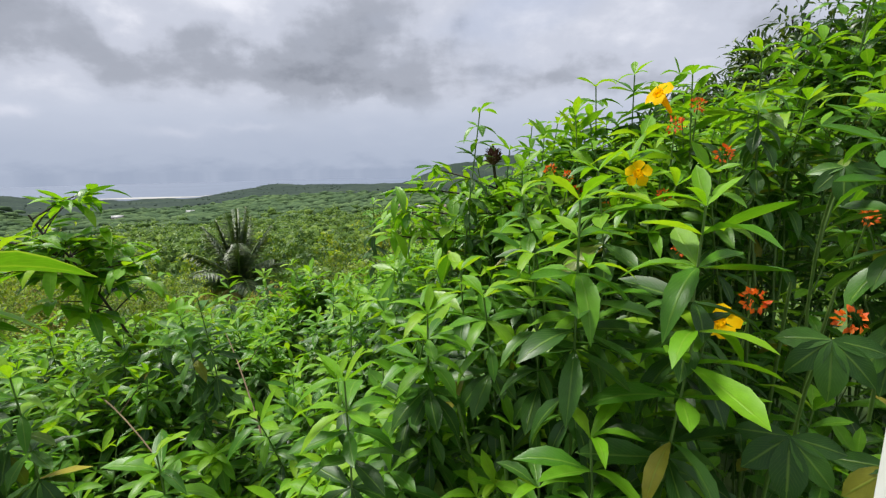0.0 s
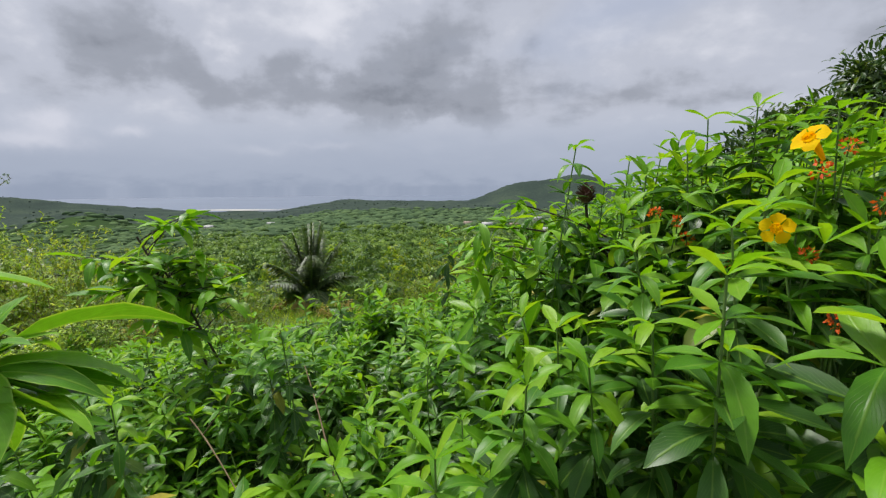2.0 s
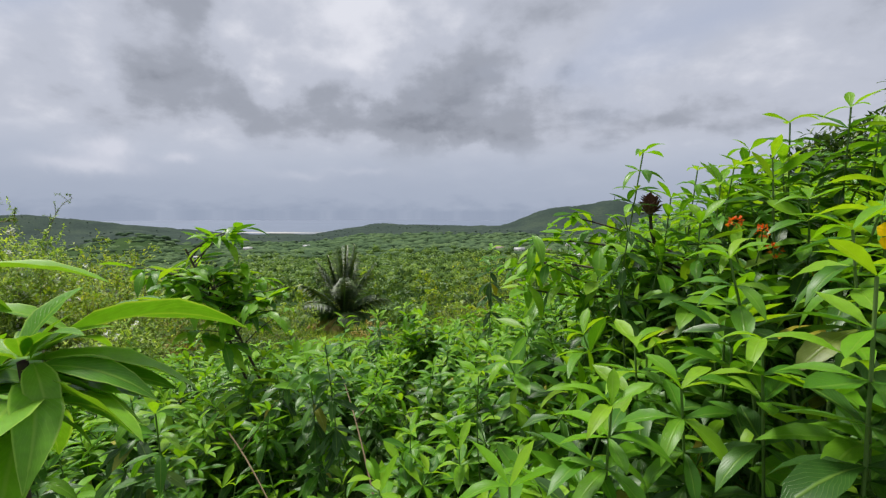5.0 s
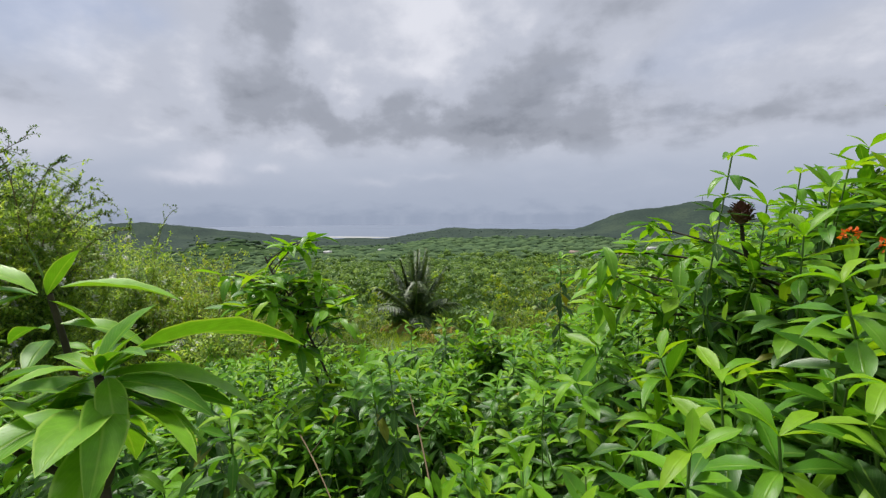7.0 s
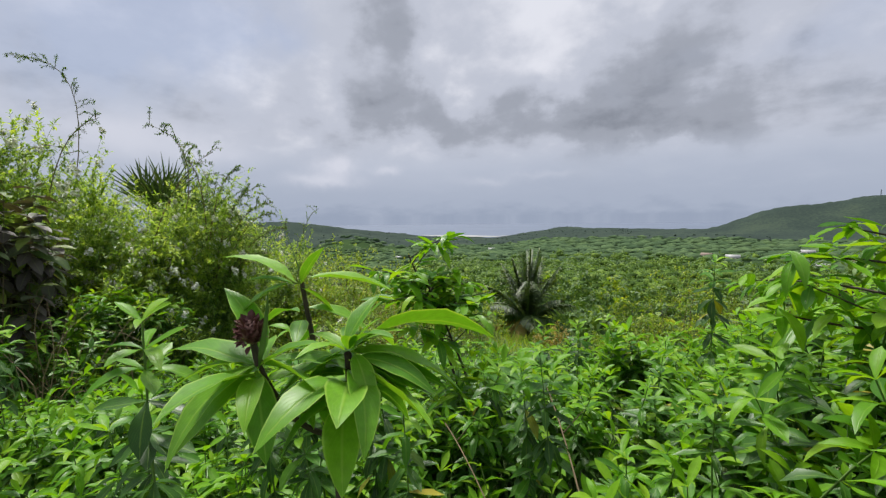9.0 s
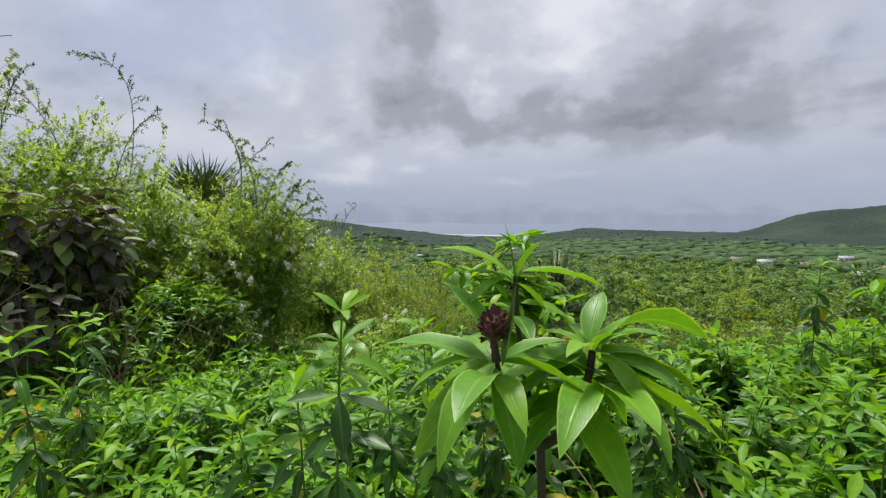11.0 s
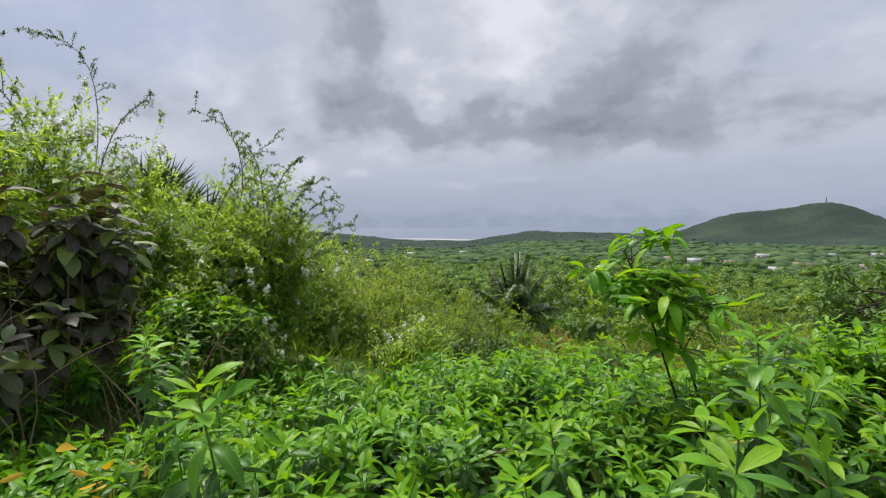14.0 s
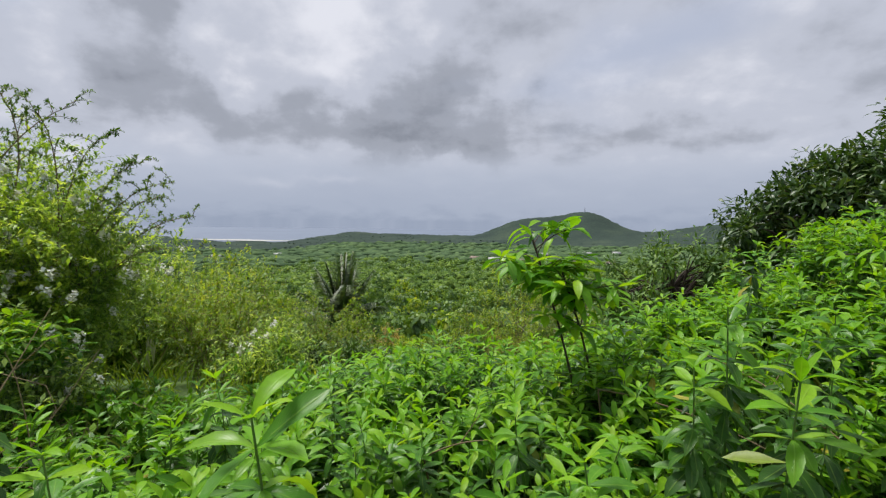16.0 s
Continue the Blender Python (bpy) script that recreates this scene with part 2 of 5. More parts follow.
M_YELLOW = leaf_material("petal_yellow", [(0.0, (0.84, 0.50, 0.0)), (1.0, (0.88, 0.58, 0.001))], 0.7, 0.35, 0.0, 0.08, 0.1)
M_ORANGE = leaf_material("petal_orange", [(0.0, (0.70, 0.10, 0.015)), (1.0, (0.80, 0.20, 0.03))], 0.5, 0.35, 0.0, 0.3, 0.1)
M_WHITE = leaf_material("petal_white", [(0.0, (0.62, 0.64, 0.55)), (1.0, (0.80, 0.80, 0.78))], 0.6, 0.06, 0.0, 0.3, 0.1)
M_AUTUMN = leaf_material("leaf_yellowed", [(0.0, (0.55, 0.36, 0.02)), (1.0, (0.72, 0.42, 0.03))], 0.5, 0.4, 0.2)
M_STEM = matter("stem_green", [(0.3, (0.06, 0.13, 0.02)), (0.7, (0.14, 0.22, 0.05))], 40, 0.55, 0.3, dist=0.002)
M_BARK = matter("bark_dark", [(0.3, (0.025, 0.018, 0.013)), (0.7, (0.07, 0.05, 0.035))], 45, 0.8, 0.6, dist=0.003)
M_TWIG = matter("twig_brown", [(0.3, (0.10, 0.07, 0.04)), (0.7, (0.22, 0.16, 0.09))], 45, 0.8, 0.5, dist=0.002)
M_STRAW = matter("dry_straw", [(0.3, (0.16, 0.11, 0.06)), (0.7, (0.34, 0.26, 0.15))], 45, 0.8, 0.4, dist=0.002)
M_PALE = matter("pale_palm_leaf", [(0.3, (0.34, 0.36, 0.20)), (0.7, (0.52, 0.52, 0.36))], 30, 0.7, 0.4, dist=0.002)
M_DEADWOOD = matter("dead_wood", [(0.3, (0.30, 0.28, 0.23)), (0.7, (0.48, 0.46, 0.40))], 12, 0.8, 0.4, dist=0.004)
M_CONE = matter("cone_bract", [(0.3, (0.035, 0.012, 0.010)), (0.55, (0.10, 0.035, 0.028)), (0.75, (0.22, 0.12, 0.09))], 70, 0.5, 0.5, dist=0.002, per_piece=0.5)
M_EARTH = matter("earth_grass", [(0.3, (0.03, 0.05, 0.012)), (0.5, (0.07, 0.13, 0.022)), (0.7, (0.14, 0.19, 0.045))], 3.0, 0.9, 0.6, dist=0.05, big=0.012)
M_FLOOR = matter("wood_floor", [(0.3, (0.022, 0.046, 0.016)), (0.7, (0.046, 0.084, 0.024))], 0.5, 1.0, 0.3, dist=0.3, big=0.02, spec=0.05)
# aerial haze is mixed into these three base colours, bluer with distance
M_FARLAND = matter("far_hills_hazed", [(0.36, (0.030, 0.044, 0.038)), (0.5, (0.038, 0.056, 0.046)), (0.64, (0.058, 0.080, 0.055))], 0.16, 1.0, 0.5, dist=2.0, big=0.009, spec=0.03)
M_MIDTREES = matter("mid_trees_hazed", [(0.2, (0.052, 0.090, 0.044)), (0.5, (0.072, 0.118, 0.054)), (0.8, (0.10, 0.155, 0.064))], 0.6, 1.0, 0.6, dist=0.8, per_piece=0.6, big=0.012, spec=0.05)
M_FARTREES = matter("far_trees_hazed", [(0.25, (0.038, 0.056, 0.046)), (0.5, (0.048, 0.070, 0.054)), (0.75, (0.062, 0.090, 0.058))], 0.3, 1.0, 0.2, dist=0.6, per_piece=0.6, big=0.01, spec=0.03)
M_CANOPY = matter("canopy", [(0.2, (0.042, 0.082, 0.016)), (0.45, (0.078, 0.140, 0.024)), (0.75, (0.135, 0.21, 0.034))], 1.3, 0.9, 0.9, dist=0.5, per_piece=0.6, big=0.02, spec=0.1)
M_SEA = matter("sea_water", [(0.3, (0.10, 0.13, 0.19)), (0.7, (0.13, 0.165, 0.23))], 0.02, 0.75, 0.1, dist=0.3, big=0.002)
M_SAND = matter("pale_sand", [(0.3, (0.34, 0.34, 0.33)), (0.7, (0.44, 0.43, 0.41))], 0.1, 0.9, 0.1)
M_PAINT = matter("white_paint", [(0.2, (0.66, 0.65, 0.62)), (0.5, (0.79, 0.79, 0.77)), (0.8, (0.83, 0.83, 0.82))], 14, 0.5, 0.15, dist=0.002)
M_ROOF = matter("roof_sheet", [(0.3, (0.26, 0.27, 0.27)), (0.7, (0.42, 0.42, 0.41))], 0.8, 0.5, 0.1)
M_RUST = matter("roof_rust", [(0.3, (0.17, 0.13, 0.10)), (0.7, (0.27, 0.20, 0.16))], 0.8, 0.7, 0.1)
M_WALL = matter("house_wall", [(0.3, (0.42, 0.40, 0.35)), (0.7, (0.58, 0.56, 0.50))], 0.7, 0.8, 0.1)
M_STEEL = matter("mast_steel", [(0.3, (0.10, 0.10, 0.11)), (0.7, (0.16, 0.16, 0.17))], 1.0, 0.5, 0.1, metal=0.6)

# ---- mesh tools ----
rng = np.random.default_rng(7)


def unit(v):
    v = np.asarray(v, float)
    return v / np.maximum(np.linalg.norm(v, axis=-1, keepdims=True), 1e-9)


def quad_mesh(name, V, F, UV=None, smooth=True):
    """A mesh from arrays: V (n,3), F (m,4) or (m,3), UV per vertex (n,2)."""
    V, F = np.asarray(V, np.float32), np.asarray(F, np.int32)
    me = bpy.data.meshes.new(name)
    me.vertices.add(len(V))
    me.vertices.foreach_set("co", V.ravel())
    k = F.shape[1]
    me.loops.add(F.size)
    me.loops.foreach_set("vertex_index", F.ravel())
    me.polygons.add(len(F))
    me.polygons.foreach_set("loop_start", np.arange(0, F.size, k, dtype=np.int32))
    if smooth:
        me.polygons.foreach_set("use_smooth", np.ones(len(F), bool))
    if UV is not None:
        lay = me.uv_layers.new(name="UVMap")
        lay.data.foreach_set("uv", np.asarray(UV, np.float32)[F.ravel()].ravel())
    me.update(calc_edges=True)
    return me


def blade(width=0.3, n=4, droop=0.15, fold=0.18, peak=0.45, wavy=0.0, twist=0.0):
    """A leaf of length 1 along +y, upper side +z: vertices, faces, UV."""
    V, UV, F = [], [], []
    for i in range(n + 1):
        v = i / n
        w = width * 0.5 * math.sin(math.pi * min(1, v ** (math.log(0.5) / math.log(peak)))) ** 0.85
        w = max(w, 0.012 if i == 0 else 0.0015)
        z, y = -droop * v * v, v - 0.25 * droop * v ** 3
        ruffle = wavy * w * math.sin(i * 2.1)
        V += [(-w, y, z + fold * w + ruffle + twist * v * w), (0, y, z), (w, y, z + fold * w - ruffle - twist * v * w)]
        UV += [(0.0, v), (0.5, v), (1.0, v)]
    for i in range(n):
        a = 3 * i
        F += [(a, a + 1, a + 4, a + 3), (a + 1, a + 2, a + 5, a + 4)]
    return np.array(V), np.array(F), np.array(UV)


LEAF = [blade(0.31, 5, 0.14, 0.35, 0.58, 0.08, 0.25), blade(0.33, 5, 0.34, 0.3, 0.60, 0.15, -0.25), blade(0.29, 5, 0.52, 0.4, 0.56, 0.1, 0.35), blade(0.32, 5, -0.04, 0.45, 0.58, 0.12, -0.35), blade(0.28, 5, 0.65, 0.5, 0.55, 0.12, 0.1)]
PLAIN = [blade(0.31, 3, 0.25, 0.35, 0.57, 0.1, 0.25), blade(0.33, 3, 0.45, 0.3, 0.58, 0.1, -0.25), blade(0.30, 3, 0.0, 0.4, 0.56)]
BROAD = [blade(0.44, 4, 0.25, 0.2, 0.5, 0.1), blade(0.40, 4, 0.45, 0.25, 0.52, 0.05)]
LONG = [blade(0.33, 8, 0.38, 0.3, 0.44, 0.07), blade(0.31, 8, 0.55, 0.3, 0.46, 0.08), blade(0.34, 8, 0.25, 0.35, 0.46, 0.06)]


def scale_leaf(width, droop, fold):
    """The simplest leaf: one folded rhombus."""
    return (np.array([(0, 0, 0), (width / 2, 0.5, fold), (0, 1, -droop), (-width / 2, 0.5, fold)]), np.array([(0, 1, 2, 3)]), np.array([(0.5, 0), (1, 0.5), (0.5, 1), (0, 0.5)]))


TINY = [scale_leaf(0.42, 0.15, 0.06), scale_leaf(0.36, 0.0, 0.08)]
STRAP = [blade(0.06, 2, 0.25, 0.6, 0.3), blade(0.05, 2, 0.5, 0.6, 0.3)]
CLUMP = [scale_leaf(0.8, 0.2, 0.12), scale_leaf(0.65, 0.35, 0.15)]


def frames_of(D, up):
    y = unit(D)
    x = unit(np.cross(y, up))
    return x, y, np.cross(x, y)


class Blades:
    """Leaves gathered into one mesh: base, direction, upper side, length."""

    def __init__(self, shapes):
        self.shapes, self.rows = shapes, []

    def add(self, P, D, U, S):
        P, D, U = (np.atleast_2d(np.asarray(a, float)) for a in (P, D, U))
        n = max(len(P), len(D), len(U))
        S = np.broadcast_to(np.asarray(S, float), (n,))
        self.rows.append(np.hstack([np.broadcast_to(P, (n, 3)), np.broadcast_to(D, (n, 3)), np.broadcast_to(U, (n, 3)), S[:, None]]))

    def mesh(self, name, origin=(0, 0, 0)):
        R = np.vstack(self.rows)
        pick = rng.integers(0, len(self.shapes), len(R))
        Vs, Fs, Us, base = [], [], [], 0
        for k, (V, F, UV) in enumerate(self.shapes):
            r = R[pick == k]
            if not len(r):
                continue
            x, y, z = frames_of(r[:, 3:6], r[:, 6:9])
            s = r[:, 9][:, None, None]
            W = r[:, None, :3] - np.asarray(origin) + s * (V[None, :, 0:1] * x[:, None] + V[None, :, 1:2] * y[:, None] + V[None, :, 2:3] * z[:, None])
            Vs.append(W.reshape(-1, 3))
            Fs.append((F[None] + (np.arange(len(r)) * len(V))[:, None, None] + base).reshape(-1, 4))
            Us.append(np.tile(UV, (len(r), 1)))
            base += len(r) * len(V)
        return quad_mesh(name, np.vstack(Vs), np.vstack(Fs), np.vstack(Us))

    def count(self):
        return sum(len(r) for r in self.rows)


class Tubes:
    """Round stems gathered into one mesh."""

    def __init__(self, sides=5):
        self.k, self.V, self.F, self.n = sides, [], [], 0

    def add(self, P, r0, r1):
        P = np.asarray(P, float)
        n, k = len(P), self.k
        T = unit(np.gradient(P, axis=0))
        ref = np.array([0.31, 0.95, 0.05]) if abs(T[0, 2]) > 0.8 else np.array([0.0, 0.0, 1.0])
        A = unit(np.cross(T, ref))
        B = np.cross(T, A)
        r = np.linspace(r0, r1, n)[:, None, None]
        a = np.arange(k) * 2 * np.pi / k
        ring = P[:, None] + r * (np.cos(a)[None, :, None] * A[:, None] + np.sin(a)[None, :, None] * B[:, None])
        self.V.append(ring.reshape(-1, 3))
        i, j = np.meshgrid(np.arange(n - 1), np.arange(k), indexing="ij")
        q = np.stack([i * k + j, i * k + (j + 1) % k, (i + 1) * k + (j + 1) % k, (i + 1) * k + j], -1).reshape(-1, 4)
        self.F.append(q + self.n)
        self.n += n * k

    def mesh(self, name, origin=(0, 0, 0)):
        return quad_mesh(name, np.vstack(self.V) - np.asarray(origin), np.vstack(self.F))


def curve_pts(p0, p1, bend=(0, 0, 0), n=6):
    """A bowed line from p0 to p1."""
    t = np.linspace(0, 1, n)[:, None]
    return (1 - t) * np.asarray(p0, float) + t * np.asarray(p1, float) + (4 * t * (1 - t)) * np.asarray(bend, float)


def thing(name, at, label, category, group="", kind=""):
    ob = new(name)
    ob.empty_display_size = 0.1
    ob.location = at
    return tagged(ob, label, category, group, kind)


def part(name, me, material, parent, label="", kind=""):
    ob = new(name, me)
    if not me.materials:
        me.materials.append(material)
    ob.parent = parent
    return tagged(ob, label, kind=kind)


def solid(name, me, material, label="", category="", kind=""):
    ob = new(name, me)
    me.materials.append(material)
    return tagged(ob, label, category, kind=kind)


LEAF_MESH = {}


def leaf_part(name, shapes, material, parent, P, D, U, s, label=""):
    """One leaf as a part of its own, on a shared mesh."""
    k = int(rng.integers(0, len(shapes)))
    key = (id(shapes), k, material.name)
    if key not in LEAF_MESH:
        LEAF_MESH[key] = quad_mesh(name, *shapes[k])
        LEAF_MESH[key].materials.append(material)
    ob = new(name, LEAF_MESH[key])
    x, y, z = frames_of(np.asarray(D, float), np.asarray(U, float))
    m = Matrix.Identity(4)
    for c, v in enumerate((x, y, z)):
        for r in range(3):
            m[r][c] = float(v[r]) * float(s)
    for r in range(3):
        m[r][3] = float(P[r] - parent.location[r])
    ob.parent = parent
    ob.matrix_basis = m
    if label:
        tagged(ob, label)
    return ob


def smooth(x):
    x = np.clip(x, 0, 1)
    return x * x * (3 - 2 * x)


# ---- ground, sea, far land ----
HILLS = [(5.3, 1700, 4.2, 220, 85), (-2.0, 1690, 5.6, 200, 80), (22, 1500, 12, 320, 72), (-24.5, 2860, 2.2, 200, 13), (-20.0, 2700, 4.0, 200, 5),
         (-52, 1150, 4.5, 160, 36), (-61, 2300, 9, 250, 74), (-50, 2150, 5, 200, 12), (-10, 1250, 7, 200, 8)]


def vnoise(x, y, f, seed=0.0):
    """Cheap smooth noise from crossed waves."""
    return (np.sin(f * (x * 1.0 + y * 0.37) + seed) + np.sin(f * 1.7 * (x * -0.45 + y * 0.9) + 1.3 * seed + 2.1) + np.sin(f * 2.9 * (x * 0.8 - y * 0.62) + 4.2 + seed)) / 3


def ground_z(x, y):
    x, y = np.asarray(x, float), np.asarray(y, float)
    r, az = np.hypot(x, y), np.degrees(np.arctan2(x, y))
    s = r * np.clip(np.cos(np.radians(az + 15)), 0.02, 1) ** 0.35
    s = np.where(r < 60, r * np.clip(np.cos(np.radians(az + 15)), 0.0, 1) * (1 - smooth((r - 20) / 40)) + s * smooth((r - 20) / 40), s)
    z = np.interp(s, [0, 2.5, 5, 12, 30, 60, 90, 150, 400, 700, 1200, 1800, 2600, 3400, 5200], [0.05, -0.1, -0.45, -2.5, -7.2, -14.5, -19.5, -26, -41, -47, -55, -63, -78, -94, -122])
    low = smooth((-25 - az) / 9) * np.interp(r, [300, 500, 1000, 1500, 1900], [0, -6, -16, -19, -21])
    val = smooth((-41 - az) / 7) * np.interp(r, [120, 300, 500, 900, 1300], [0, -22, -28, -12, 0])
    z = z + low + val
    for a, d, sa, sd, h in HILLS:
        z = z + h * np.exp(-((az - a) / sa) ** 2 - ((r - d) / sd) ** 2)
    coast = np.interp(az, [-180, -55, -46, -42, -33, -30, -25, -15, 180], [2700, 2700, 2450, 1930, 1780, 2150, 3050, 3300, 3300])
    z = z - 45 * smooth((r - coast) / 110)
    rough = smooth((r - 15) / 200)
    z = z + rough * (2.2 * vnoise(x, y, 0.03) + 1.2 * vnoise(x, y, 0.09, 2.0)) + smooth((r - 700) / 600) * 2.2 * vnoise(x, y, 0.11, 5.0)
    return z


def ground_at(x, y):
    return float(ground_z(x, y))


def build_ground():
    az = np.radians(np.concatenate([np.linspace(-180, -80, 40, endpoint=False), np.linspace(-80, 60, 420, endpoint=False), np.linspace(60, 180, 44, endpoint=False)]))
    r = np.concatenate([[0.0], np.geomspace(0.6, 4900, 230)])
    R, A = np.meshgrid(r, az, indexing="ij")
    X, Y = R * np.sin(A), R * np.cos(A)
    V = np.stack([X, Y, ground_z(X, Y)], -1).reshape(-1, 3)
    n, k = len(r), len(az)
    i, j = np.meshgrid(np.arange(n - 1), np.arange(k), indexing="ij")
    F = np.stack([i * k + j, (i + 1) * k + j, (i + 1) * k + (j + 1) % k, i * k + (j + 1) % k], -1).reshape(-1, 4)[:, ::-1]
    me = quad_mesh("ground", V, F)
    ob = solid("ground", me, M_EARTH, "green hillside falling away to wooded coastal lowland", "ground", "structure")
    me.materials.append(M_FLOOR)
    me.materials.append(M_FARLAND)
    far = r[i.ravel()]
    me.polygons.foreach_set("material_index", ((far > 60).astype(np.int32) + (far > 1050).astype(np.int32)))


build_ground()
SEA = -85.0


def build_sea():
    az = np.radians(np.linspace(-180, 180, 180, endpoint=False))
    r = np.geomspace(900, 4900, 24)
    R, A = np.meshgrid(r, az, indexing="ij")
    V = np.stack([R * np.sin(A), R * np.cos(A), np.full_like(R, SEA)], -1).reshape(-1, 3)
    k = len(az)
    i, j = np.meshgrid(np.arange(len(r) - 1), np.arange(k), indexing="ij")
    F = np.stack([i * k + j, (i + 1) * k + j, (i + 1) * k + (j + 1) % k, i * k + (j + 1) % k], -1).reshape(-1, 4)[:, ::-1]
    solid("water", quad_mesh("water", V, F), M_SEA, "grey-blue sea under an overcast sky", "sea", "structure")
    a = np.radians(np.linspace(-43, -31.5, 60))
    rc = np.interp(np.degrees(a), [-43, -42, -33, -31.5], [2090, 2010, 1870, 1990])
    wide = 60 * np.sin(np.linspace(0.25, math.pi - 0.1, 60))
    V = [(rr * math.sin(q), rr * math.cos(q), SEA + h) for q, rc_, w in zip(a, rc, wide) for rr, h in ((rc_ - w, 1.0), (rc_ + w, 0.9))]
    F = [(2 * i, 2 * i + 2, 2 * i + 3, 2 * i + 1) for i in range(59)]
    solid("beach", quad_mesh("beach", np.array(V), np.array(F)), M_SAND, "thin pale strip of beach along the sea", "beach", "structure")


build_sea()

# ---- woods on the slopes ----


def dome(seed, fine=2):
    """A lumpy tree crown, open below."""
    bm = bmesh.new()
    bmesh.ops.create_icosphere(bm, subdivisions=fine, radius=1.0)
    for v in bm.verts:
        d = v.co.normalized()
        k = 0.75 + 0.55 * noise.noise(d * 1.9 + Vector((seed * 7.1, 0, 0))) + 0.25 * noise.noise(d * 4.5 + Vector((0, seed * 3.3, 0)))
        v.co = Vector((d.x * k, d.y * k, max(d.z * k * 0.8, -0.35)))
    V = np.array([v.co[:] for v in bm.verts])
    F = np.array([[v.index for v in f.verts] for f in bm.faces if f.calc_center_median().z > -0.3])
    bm.free()
    return V, F


DOMES = [dome(s) for s in range(6)]
DOMES_FAR = [dome(s + 9, 1) for s in range(8)]


def crowns(name, P, size, material, label, flat=1.0, shapes=DOMES):
    Vs, Fs, base = [], [], 0
    pick = rng.integers(0, len(shapes), len(P))
    for k, (V, F) in enumerate(shapes):
        p, s = P[pick == k], size[pick == k]
        a = rng.uniform(0, 2 * np.pi, len(p))
        c, sn = np.cos(a)[:, None], np.sin(a)[:, None]
        W = np.stack([V[None, :, 0] * c - V[None, :, 1] * sn, V[None, :, 0] * sn + V[None, :, 1] * c, V[None, :, 2] * flat * rng.uniform(0.75, 1.25, len(p))[:, None]], -1)
        W = W * s[:, None, None] + p[:, None]
        Vs.append(W.reshape(-1, 3))
        Fs.append((F[None] + (np.arange(len(p)) * len(V))[:, None, None] + base).reshape(-1, 3))
        base += len(p) * len(V)
    return solid(name, quad_mesh(name, np.vstack(Vs), np.vstack(Fs)), material, label, "woodland", "stuff")


def clear_of_houses(x, y):
    return (np.hypot((x - 25) / 90, (y - 505) / 26) > 1)


